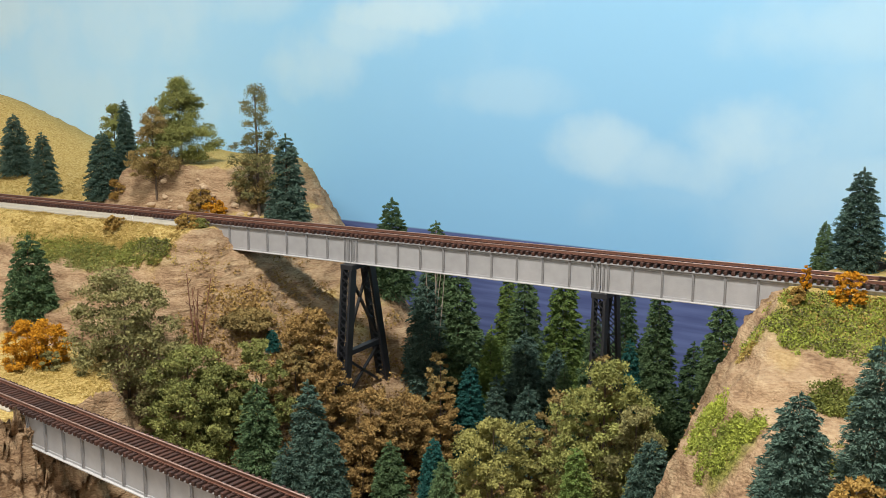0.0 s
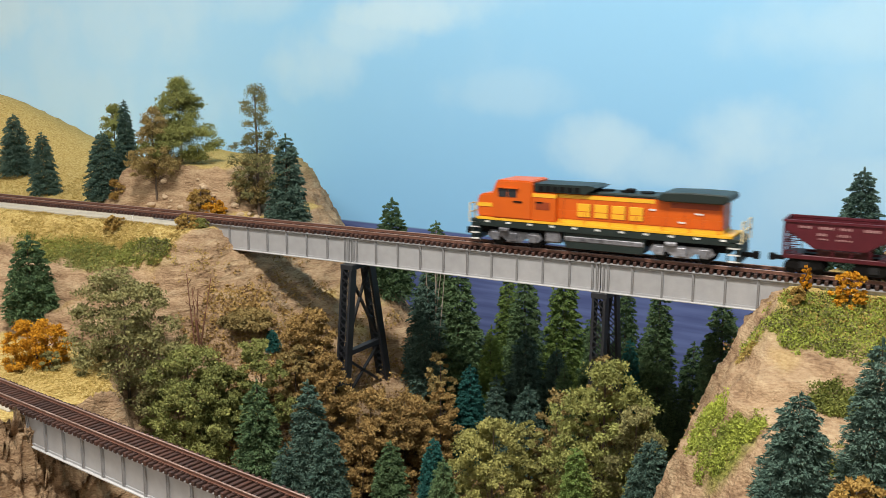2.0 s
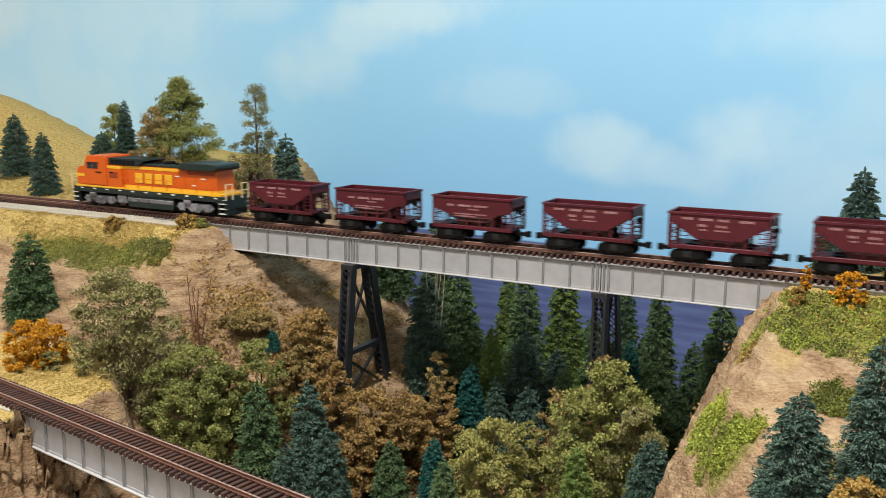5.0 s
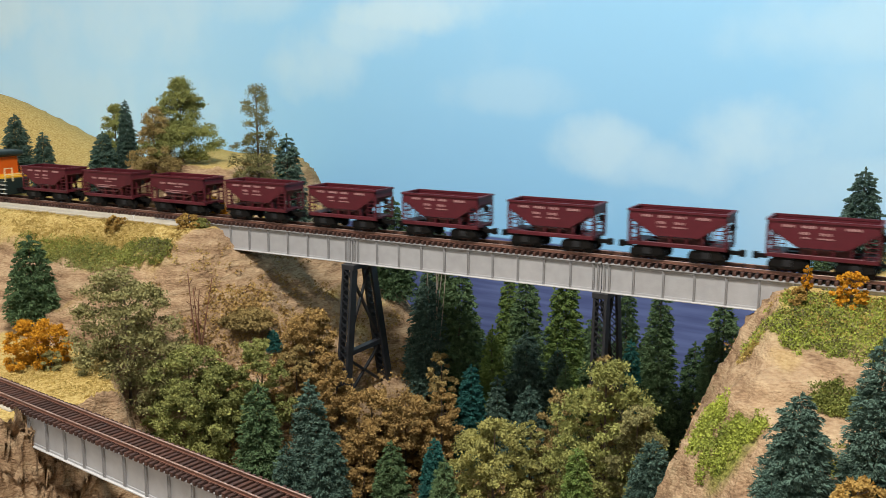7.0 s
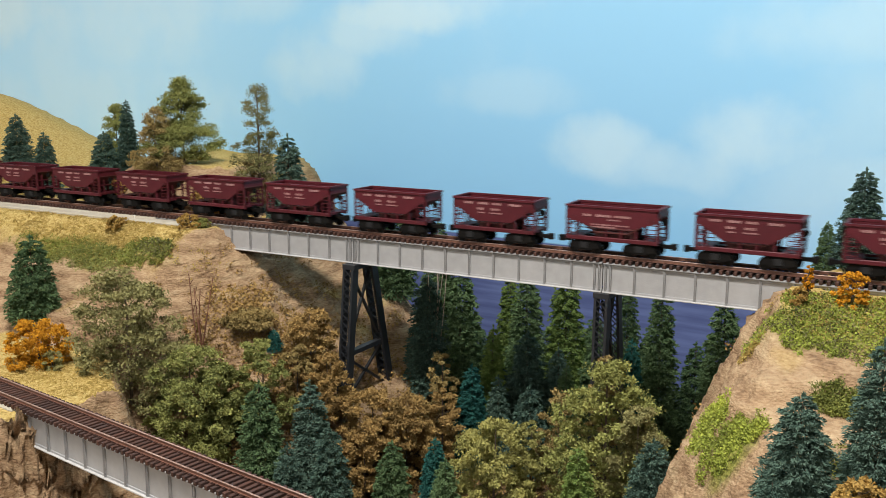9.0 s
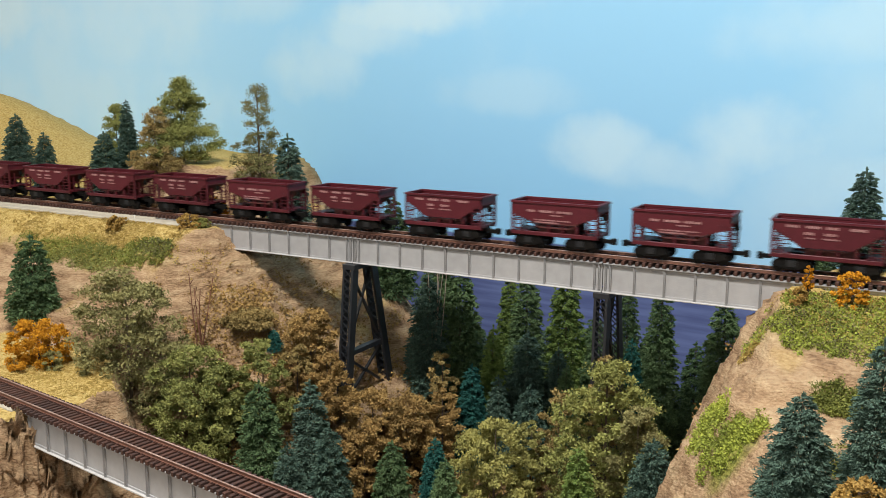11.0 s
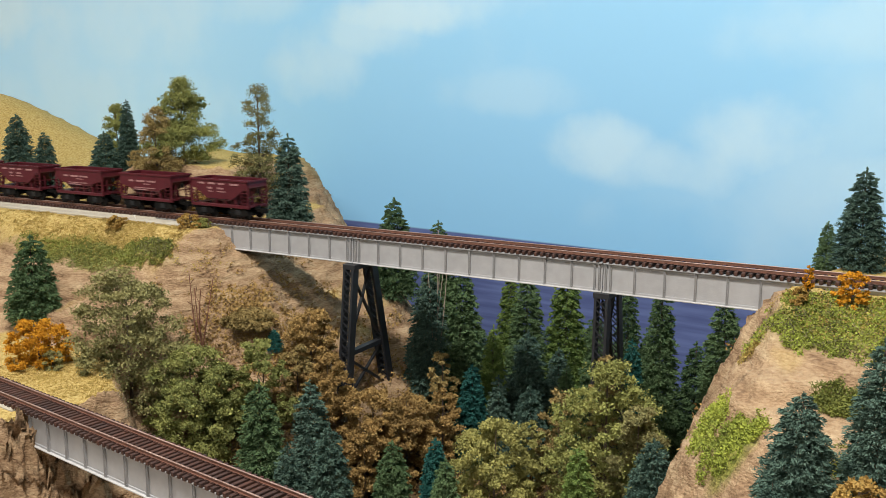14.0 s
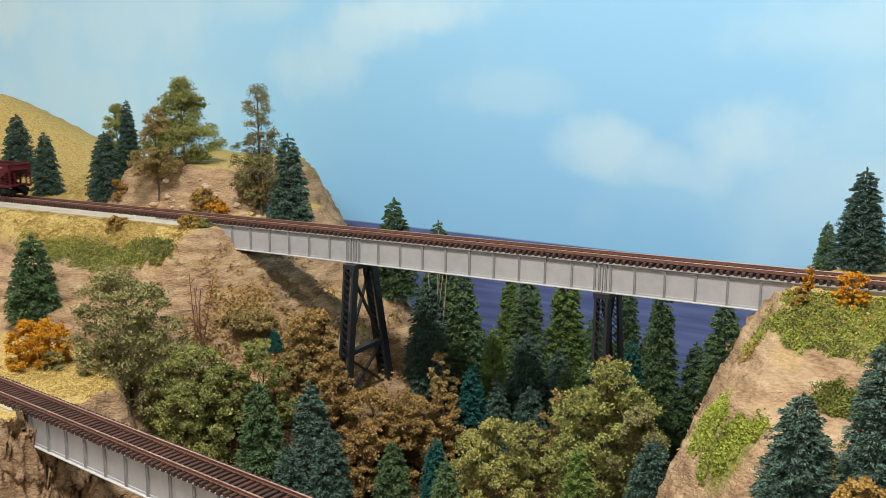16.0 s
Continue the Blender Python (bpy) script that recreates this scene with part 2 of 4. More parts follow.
def disc(bm, x, y, z, r, w, sides=16):
    """A wheel across the track."""
    bmesh.ops.create_cone(bm, cap_ends=True, segments=sides, radius1=r, radius2=r, depth=w, matrix=Matrix.Translation((x, y, z)) @ Matrix.Rotation(math.pi / 2, 4, "X"))
    return bm


def B():
    return bmesh.new()


def thing(name, label, category, m=None, group="", kind=""):
    ob = new(name)
    ob.empty_display_size = 0.01
    if m:
        ob.matrix_basis = m
    return tagged(ob, label, category, group, kind)


# ---- terrain ----


def ss(a, b, x):
    t = np.clip((x - a) / (b - a), 0, 1)
    return t * t * (3 - 2 * t)


def hump(x, y, cx, cy, rx, ry, p=2.0):
    return np.exp(-(np.abs((x - cx) / rx) ** p + np.abs((y - cy) / ry) ** p))


def fbm(x, y, s, seed):
    out = np.zeros_like(x, dtype=float)
    rng = np.random.RandomState(seed)
    for k in range(14):
        a, ph, fr = rng.uniform(0, 6.283), rng.uniform(0, 6.283), s * rng.uniform(0.6, 2.4)
        u = x * math.cos(a) + y * math.sin(a)
        v = -x * math.sin(a) + y * math.cos(a)
        out += np.sin(u * fr + ph + 1.3 * np.sin(v * fr * 0.7 + ph * 2)) / (1 + k * 0.25)
    return out / 5.0


def height(x, y):
    """The ground of the layout: two wooded banks with cuts for the tracks, and a gorge between them."""
    x, y = np.asarray(x, float), np.asarray(y, float)
    wob = 0.010 * fbm(x, y, 26, 3) + 0.004 * fbm(x, y, 70, 6)
    floor = 0.982 - 0.30 * np.maximum(y - 0.16, 0) + 0.012 * fbm(x, y, 14, 5)
    # left bank
    edge = -0.166 + 0.35 * np.clip(y - 0.03, 0, 0.075) - 0.9 * np.maximum(y - 0.16, 0) - 0.016 * ss(0.05, 0.08, y)
    dx = np.maximum(x - edge + 0.5 * wob, 0)
    dy = np.maximum(-(y + 0.028) + wob * 0.4, 0)
    left = 1.1975 - 0.95 * dx * dx / (dx + 0.006) - 0.88 * dy * dy / (dy + 0.012)
    left = left + 0.006 * fbm(x, y, 50, 8) * ss(0.0, 0.04, dx + dy) + 0.022 * hump(x, y, -0.015, 0.10, 0.045, 0.04)
    # ledge of the lower track
    line = -0.262 - 0.143 * (x + 0.0548)
    ex = np.maximum(x + 0.074 + 1.3 * np.maximum(y + 0.21, 0) + 0.45 * np.maximum(-0.215 - y, 0) + wob * 0.8, 0)
    ey = np.maximum(line - 0.045 - y + wob, 0)
    ledge = 1.1042 - 2.3 * ex * ex / (ex + 0.004) - 1.6 * ey
    # right bank
    rx = np.maximum(0.374 + wob * 0.7 + 0.25 * np.maximum(y, 0) + 0.28 * np.maximum(-0.12 - y, 0) - x, 0)
    ry = np.maximum(-(y + 0.022), 0)
    right = 1.1975 - 1.55 * rx * rx / (rx + 0.012) - 90.0 * rx ** 3 - 0.36 * ry * ry / (ry + 0.01) + 0.006 * fbm(x, y, 44, 12) * ss(0.0, 0.05, rx + ry)
    z = np.maximum(np.maximum(floor, left), np.maximum(ledge, right))
    # mound behind the left track and the far hill
    back = ss(0.040, 0.072, y + 0.3 * wob)
    z = z + 0.050 * back * ss(-0.166, -0.228, x + wob) * ss(-0.40, -0.34, x + wob) * ss(0.30, 0.2, y) * (1 + 0.1 * fbm(x, y, 30, 4))
    z = z + 0.126 * hump(x, y, -0.86, 0.22, 0.28, 0.11)
    return z


LEVEL = height(*np.meshgrid(np.arange(-1.2, 0.9, 0.003), np.arange(-0.5, 0.6, 0.003), indexing="ij")).tolist()


def ground_z(x, y):
    """The ground's height between four points of the level table."""
    u, v = (x + 1.2) / 0.003, (y + 0.5) / 0.003
    i, j = min(max(int(u), 0), len(LEVEL) - 2), min(max(int(v), 0), len(LEVEL[0]) - 2)
    u, v = u - i, v - j
    a, b = LEVEL[i], LEVEL[i + 1]
    return (a[j] * (1 - v) + a[j + 1] * v) * (1 - u) + (b[j] * (1 - v) + b[j + 1] * v) * u


def axis(lo, a, b, hi, fine, coarse):
    return np.concatenate([np.arange(lo, a, coarse), np.arange(a, b, fine), np.arange(b, hi + 1e-6, coarse)])


def build_ground():
    gx, gy = axis(-2.6, -0.95, 0.75, 2.6, 0.0024, 0.05), axis(-0.55, -0.34, 0.26, 0.62, 0.0024, 0.02)
    gx = np.unique(np.concatenate([gx, np.arange(-0.1402, -0.05, 0.0024) + 0.0009]))
    X, Y = np.meshgrid(gx, gy, indexing="ij")
    Z = height(X, Y)
    gyd, gxd = np.gradient(Z, gy, axis=1), np.gradient(Z, gx, axis=0)
    slope = np.sqrt(gxd ** 2 + gyd ** 2)
    steep = ss(0.22, 0.6, slope)
    # carved ledges on the steep faces
    n3 = np.array([noise.fractal(Vector((x * 30, y * 30, z * 110)), 0.9, 2.2, 5) for x, y, z in zip(X.ravel(), Y.ravel(), Z.ravel())]).reshape(X.shape)
    n3 = n3 * (1 - 0.85 * ss(0.06, 0.10, Y) * ss(-0.38, -0.44, X))
    Z = Z + steep * (0.0058 + 0.010 * ss(-0.20, -0.25, Y) * (X < 0)) * n3 + (1 - steep) * 0.0008 * n3
    lump = np.array([noise.ridged_multi_fractal(Vector((x * 38, y * 38, z * 30)), 1.0, 2.1, 4, 1.0, 2.0) if y < -0.19 and x < 0 else 0.0 for x, y, z in zip(X.ravel(), Y.ravel(), Z.ravel())]).reshape(X.shape)
    Z = Z + steep * ss(-0.20, -0.26, Y) * 0.018 * (lump - 1.2) * (X < -0.02)
    # broken crags below the lower bridge's end, and strata on the bank under the upper bridge
    crag = np.zeros_like(Z)
    for i, j in zip(*np.where((steep > 0.05) & (Y < -0.20) & (X < 0.02) & (X > -0.5))):
        d = noise.voronoi(Vector((X[i, j] * 75, Y[i, j] * 75, Z[i, j] * 40)))[0]
        e = noise.voronoi(Vector((X[i, j] * 190, Y[i, j] * 190, Z[i, j] * 110)))[0]
        crag[i, j] = min(d[1] - d[0], 0.7) + 0.4 * min(e[1] - e[0], 0.7)
    push = steep * ss(-0.21, -0.25, Y) * 0.021 * (crag - 0.35) * (crag > 0)
    layer = Z * 130 + 0.9 * fbm(X, Y, 40, 31) + X * 22
    shelf = (layer - np.floor(layer)) ** 3
    push = push + steep * 0.0050 * (shelf - 0.25) * ss(1.02, 1.06, Z) * (Y > -0.2) * (0.35 + 0.65 * np.clip(fbm(X, Y, 55, 41) + 0.4, 0, 1))
    X0, Y0 = X, Y
    X, Y = X - push * gxd / (slope + 0.05), Y - push * gyd / (slope + 0.05)
    bed = ss(0.052, 0.034, Y) * ss(-0.024, -0.014, Y)
    away = np.where((X > -0.17) & (X < 0.39), 0, 1)
    Z = Z * (1 - bed * away) + 1.1965 * bed * away
    straw, green, soil = turf_masks(X0, Y0, Z, slope)
    nx, ny = len(gx), len(gy)
    verts = np.stack([X, Y, Z], -1).reshape(-1, 3)
    i = (np.arange(nx - 1)[:, None] * ny + np.arange(ny - 1)[None, :]).ravel()
    faces = np.stack([i, i + ny, i + ny + 1, i + 1], -1)
    me = bpy.data.meshes.new("ground")
    me.from_pydata(verts.tolist(), [], faces.tolist())
    for f in me.polygons:
        f.use_smooth = True
    for name, v in (("straw", straw), ("green", green), ("soil", soil)):
        at = me.attributes.new(name, "FLOAT", "POINT")
        at.data.foreach_set("value", np.clip(v, 0, 1).astype(np.float32).ravel())
    me.materials.append(GROUND)
    return tagged(new("ground", me), "carved plaster rock banks with straw and green turf", "ground", kind="structure")


def turf_masks(X, Y, Z, slope):
    n = fbm(X, Y, 60, 21)
    flat = ss(0.75, 0.35, slope + 0.12 * n)
    straw = flat * ss(1.07, 1.09, Z) * np.where(X > 0.25, ss(1.180, 1.192, Z + 0.004 * n), 1)
    straw = np.maximum(straw, 0.35 * ss(0.45, 0.7, n + 0.15) * ss(1.1, 1.13, Z) * ss(1.0, 0.6, slope) * (X > 0.25))
    bank = ss(-0.082, -0.055, Y + 0.010 * n) * ss(-0.160, -0.178, X + 0.006 * n) * (Y < 0.03)
    straw = np.maximum(straw, bank)
    straw = np.maximum(straw, ss(0.06, 0.08, Y) * ss(-0.38, -0.42, X + 0.01 * n))
    # green growth: the bank below the left track, the crown and foot of the right bank
    green = 0.9 * ss(0.0, 0.5, hump(X, Y, -0.27, -0.064, 0.10, 0.018) + 0.22 * n - 0.35)
    green = np.maximum(green, ss(0.0, 0.4, hump(X, Y, 0.414, -0.060, 0.055, 0.030) + 0.2 * n - 0.3))
    green = np.maximum(green, ss(0.0, 0.4, hump(X, Y, 0.368, -0.162, 0.018, 0.022) + 0.25 * n - 0.35))
    green = np.maximum(green, 0.7 * ss(0.1, 0.3, Y) * ss(1.2, 1.26, Z) * ss(-0.5, -0.3, X))
    # soil on the gorge floor; browner rock below the lower track, its shade painted in
    soil = np.maximum(ss(1.06, 1.02, Z) * (Y > -0.22), 0.22 * ss(0.5, 1.0, slope) * ss(-0.20, -0.25, Y) * (X < 0))
    return straw, green, soil


def grow(name, label, cat, mat, n, place, size, seed, flat=0.6):
    """Small leaf pieces strewn over the ground: place(rng) gives x and y, or None."""
    rng = random.Random(seed)
    verts, faces = [], []
    while len(faces) < n:
        p = place(rng)
        if p is None:
            continue
        x, y = p
        z = ground_z(x, y)
        for _ in range(6):
            c = Vector((x + rng.gauss(0, size), y + rng.gauss(0, size), z + abs(rng.gauss(0, size * flat))))
            tri(verts, faces, c, size * rng.uniform(0.5, 1.2), rng)
    me = bpy.data.meshes.new(name)
    me.from_pydata(verts, [], faces)
    me.materials.append(mat)
    return tagged(new(name, me), label, cat, kind="stuff")


def tri(verts, faces, c, s, rng):
    k = len(verts)
    u = Vector((rng.gauss(0, 1), rng.gauss(0, 1), rng.gauss(0, 1))).normalized()
    w = u.orthogonal().normalized()
    w.rotate(Matrix.Rotation(rng.uniform(0, 6.28), 3, u))
    verts += [tuple(c + u * s * 0.8), tuple(c - u * s * 0.4 + w * s * 0.6), tuple(c - u * s * 0.4 - w * s * 0.6)]
    faces.append((k, k + 1, k + 2))
# ---- setting: room, backdrop, ground ----


def room():
    plaster = material("white_wall_paint", (0.78, 0.77, 0.74), 0.9, 0, (0.72, 0.71, 0.68), 4)
    boards = material("grey_floor_carpet", (0.22, 0.21, 0.20), 0.95, 0, (0.16, 0.15, 0.15), 40)
    for name, a, cat in (("floor", (-2.8, 2.8, -2.4, 0.9, -0.05, 0), "floor"), ("ceiling", (-2.8, 2.8, -2.4, 0.9, 2.4, 2.45), "ceiling"),
                         ("wall_north", (-2.8, 2.8, 0.9, 1.0, 0, 2.4), "wall"), ("wall_south", (-2.8, 2.8, -2.5, -2.4, 0, 2.4), "wall"),
                         ("wall_west", (-2.9, -2.8, -2.5, 1.0, 0, 2.4), "wall"), ("wall_east", (2.8, 2.9, -2.5, 1.0, 0, 2.4), "wall")):
        ob = link(name, box(B(), *a), boards if name == "floor" else plaster)
        tagged(ob, "grey carpeted floor of the room" if name == "floor" else "plain white painted " + cat + " of the room", cat, kind="structure")
    bench = thing("layout_bench", "painted board bench carrying the railway layout", "bench", kind="structure")
    wood = material("dark_fascia_paint", (0.03, 0.035, 0.03), 0.6, 0, (0.045, 0.05, 0.045), 30)
    part("tabletop", box(B(), -2.6, 2.6, -0.55, 0.62, 0.84, 0.87), wood, bench)
    part("fascia", box(B(), -2.6, 2.6, -0.57, -0.551, 0.8, 0.98), wood, bench)
    for x in (-2.4, -1.2, 0, 1.2, 2.4):
        for y in (-0.45, 0.5):
            part("leg", box(B(), x - 0.03, x + 0.03, y - 0.03, y + 0.03, 0, 0.84), wood, bench)


def backdrop():
    bm = B()
    box(bm, -2.55, 2.8, 0, 0.006, -0.35, 0.95)
    ob = link("backdrop", bm, backdrop_material())
    ob.matrix_basis = pose(-0.2098, 0.47, 1.1265, 0, 0, -5.7)
    tagged(ob, "painted, faintly self-glowing sky backdrop board with soft clouds over blue sea", "backdrop", kind="structure")


# ---- track ----
RAIL_TOP = 1.2060
TRACK_Y = 0.0125


def tie_mesh(length, deep):
    bm = B()
    box(bm, -0.0013, 0.0013, -length / 2, length / 2, -deep, 0.0030, 0.0003)
    for s in (-1, 1):
        for o in (-0.0019, 0.0019):
            box(bm, -0.0009, 0.0009, s * 0.0083 + o - 0.0006, s * 0.0083 + o + 0.0006, 0.0030, 0.0036)
    return bm


def rail_mesh(x0, x1, y):
    bm = B()
    box(bm, x0, x1, y - 0.0011, y + 0.0011, 0.0, 0.0005)
    box(bm, x0, x1, y - 0.0004, y + 0.0004, 0.0005, 0.0019)
    return bm


def track(name, label, m, x0, x1, near, far, deep=0.0):
    """Straight track along x in its own space; ties from near[0] to near[1] are pieces of their own, the rest is joined."""
    t = thing(name, label, "railway track", m, kind="structure")
    for s in (-1, 1):
        y = s * 0.0083
        r = part("rail", rail_mesh(x0, x1, y), RAIL_SIDE, t, "rust-brown steel rail")
        r.location.z = 0.0030
        h = part("rail_head", box(B(), x0, x1, y - 0.0006, y + 0.0006, 0.0019, 0.0026, 0.0002), RAIL_HEAD, r, "worn shiny rail head")
    step, rng = 0.0052, random.Random(4)
    first = None
    for i in range(int((near[1] - near[0]) / step)):
        mm = pose(near[0] + i * step + rng.gauss(0, 0.0001), rng.gauss(0, 0.0002), 0, 0, 0, rng.gauss(0, 0.5))
        if first is None:
            first = part("tie", tie_mesh(0.0288, deep), TIE, t, "dark brown tie")
            first.matrix_basis = mm
        else:
            again("tie", first, t, mm)
    verts, faces = [], []
    for a, b in far:
        for i in range(int((b - a) / step)):
            x, k = a + i * step, len(verts)
            for dx in (-0.0012, 0.0012):
                for y, z in ((-0.015, 0), (0.015, 0), (0.015, 0.0030), (-0.015, 0.0030)):
                    verts.append((x + dx, y, z))
            faces += [(k, k + 1, k + 2, k + 3), (k + 7, k + 6, k + 5, k + 4)] + [(k + j, k + 4 + j, k + 4 + (j + 1) % 4, k + (j + 1) % 4) for j in range(4)]
    if faces:
        me = bpy.data.meshes.new("ties")
        me.from_pydata(verts, [], faces)
        me.materials.append(TIE)
        o = tagged(new("ties", me), kind="stuff")
        o.parent = t
    return t


# ---- bridges ----
GIRDER = 0.0235


def stiffener_mesh(rivets):
    bm = B()
    box(bm, -0.0008, 0.0008, -0.0011, 0.0, -GIRDER + 0.0017, -0.0011)
    box(bm, -0.0008, -0.0003, -0.0018, -0.0011, -GIRDER + 0.0017, -0.0011)
    if rivets:
        for i in range(11):
            z = -0.0028 - i * 0.0018
            box(bm, 0.0002, 0.0007, -0.00145, -0.0010, z - 0.00022, z + 0.00022)
    return bm


def girder(bridge, x0, x1, y, posts, ends, outward):
    """One plate girder: web, flanges and stiffeners on its outer face; outward is -1 for the side towards -y."""
    g = part("girder", box(B(), x0, x1, y - 0.0005, y + 0.0005, -GIRDER + 0.001, -0.0008), STEEL, bridge, "grey plate girder web")
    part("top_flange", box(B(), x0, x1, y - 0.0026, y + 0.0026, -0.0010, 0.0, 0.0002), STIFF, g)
    part("bottom_flange", box(B(), x0, x1, y - 0.0028, y + 0.0028, -GIRDER, -GIRDER + 0.0010, 0.0002), STEEL_LIT, g, "bottom flange in paler grey, painted as lit from above")
    part("flange_angle", box(B(), x0, x1, y - 0.0011, y + 0.0011, -GIRDER + 0.0010, -GIRDER + 0.0026), STEEL, g)
    part("flange_angle", box(B(), x0, x1, y - 0.0011, y + 0.0011, -0.0026, -0.0010), STEEL, g)
    first = None
    for x in (*posts, *ends):
        mm = pose(x, y - 0.0005 if outward < 0 else y + 0.0005, 0, 0, 0, 0 if outward < 0 else 180)
        if first is None:
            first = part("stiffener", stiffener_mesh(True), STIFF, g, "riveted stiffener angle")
            first.matrix_basis = mm
        else:
            again("stiffener", first, g, mm)
    return g


def span(bridge, x0, x1, posts):
    ends = (x0 + 0.0022, x0 + 0.0060, x1 - 0.0060, x1 - 0.0022)
    girder(bridge, x0, x1, 0.0010, posts, ends, -1)
    girder(bridge, x0, x1, 0.0240, posts, ends, 1)
    bm = B()
    n = int((x1 - x0) / 0.046)
    for i in range(n):
        a, b = x0 + (x1 - x0) * i / n, x0 + (x1 - x0) * (i + 1) / n
        beam(bm, (a, 0.004, -0.003), (b, 0.021, -0.003), 0.0015)
        beam(bm, (a, 0.021, -0.018), (a + 0.001, 0.004, -0.003), 0.0015)
        beam(bm, (a, 0.004, -0.018), (a + 0.001, 0.021, -0.003), 0.0015)
    part("cross_bracing", bm, PIER, bridge, "thin cross bracing between the girders")


def bridge_upper():
    b = thing("girder_bridge", "grey plate girder deck bridge on black steel towers", "bridge", pose(0, 0, 1.2002))
    span(b, -0.2440, -0.0023, [-0.0278 - 0.0233 * i for i in range(9)])
    span(b, -0.0015, 0.2315, [0.0249 + 0.0227 * i for i in range(9)])
    span(b, 0.2323, 0.4690, [0.2573 + 0.0230 * i for i in range(9)])
    return b


def tower(x, near, far, label):
    """A black lattice bent across the bridge; near and far hold each leg's y under the cap, its lean per metre and its foot."""
    t = thing("bridge_tower", label, "bridge pier", pose(x, 0, 0), group="towers under the bridge")
    top = 1.2002 - GIRDER

    def leg_y(leg, z):
        return leg[0] + leg[1] * (top - z)

    part("cap_beam", box(B(), -0.0066, 0.0066, near[0] - 0.0045, far[0] + 0.0045, top - 0.0050, top - 0.0002, 0.0004), PIER, t, "black cap beam")
    for leg in (near, far):
        foot = leg[2]
        bm = B()
        a, b = Vector((0, leg_y(leg, top - 0.005), top - 0.005)), Vector((0, leg_y(leg, foot - 0.008), foot - 0.008))
        for sx in (-1, 1):
            off = Vector((sx * 0.0046, 0, 0))
            beam(bm, a + off, b + off, 0.0020, 0.0085)
        n = 24
        for i in range(n):
            p, q = a.lerp(b, i / n), a.lerp(b, (i + 1) / n)
            for yo in (-0.0038, 0.0038):
                o, d = Vector((0, yo, 0)), Vector((0.0044, 0, 0))
                beam(bm, p + o + d, q + o - d, 0.0011, 0.0007)
                beam(bm, p + o - d, q + o + d, 0.0011, 0.0007)
        part("leg", bm, PIER, t, "black latticed leg")
        part("footing", box(B(), -0.011, 0.011, b.y - 0.008, b.y + 0.008, foot - 0.03, foot - 0.003, 0.001), ROADBED, t, "small concrete footing")
    mid = top - 0.082
    part("strut", beam(B(), (0, leg_y(near, mid), mid), (0, leg_y(far, mid), mid), 0.006, 0.0042), PIER, t)
    for a, b in ((top - 0.008, mid + 0.003), (mid - 0.003, max(near[2], far[2], top - 0.128))):
        part("brace", beam(B(), (0, leg_y(near, a), a), (0, leg_y(far, b), b), 0.0024, 0.0020), PIER, t)
        part("brace", beam(B(), (0, leg_y(far, a), a), (0, leg_y(near, b), b), 0.0024, 0.0020), PIER, t)
    return t


LOWER = pose(-0.0548, -0.2762, 1.1064, 0, 0, -8.22)


def bridge_lower():
    b = thing("lower_girder_bridge", "grey plate girder deck bridge carrying a single track", "bridge", LOWER)
    span(b, -0.0560, 0.1815, [-0.056 + 0.0185 + 0.023 * i for i in range(10)])
    span(b, 0.1823, 0.42, [0.1823 + 0.0185 + 0.023 * i for i in range(10)])
    return b


def abutment(name, label, m, a):
    ob = link(name, box(B(), *a, 0.001), ROADBED)
    ob.matrix_basis = m
    return tagged(ob, label, "abutment", kind="structure")


# ---- train ----


def lifted(vehicle):
    """Sets the body 3.3 mm higher over the wheels, with the running gear between stretched to suit."""
    for ob in vehicle.children_recursive:
        if ob.name.split(".")[0] in ("wheelset", "coupler"):
            continue
        o = ob.location.z
        for v in ob.data.vertices:
            z = v.co.z + o
            v.co.z = (z * 1.275 if z < 0.012 else z + 0.0033) - o if o < 0.012 else v.co.z
        if o >= 0.012:
            ob.location.z += 0.0033
    return vehicle


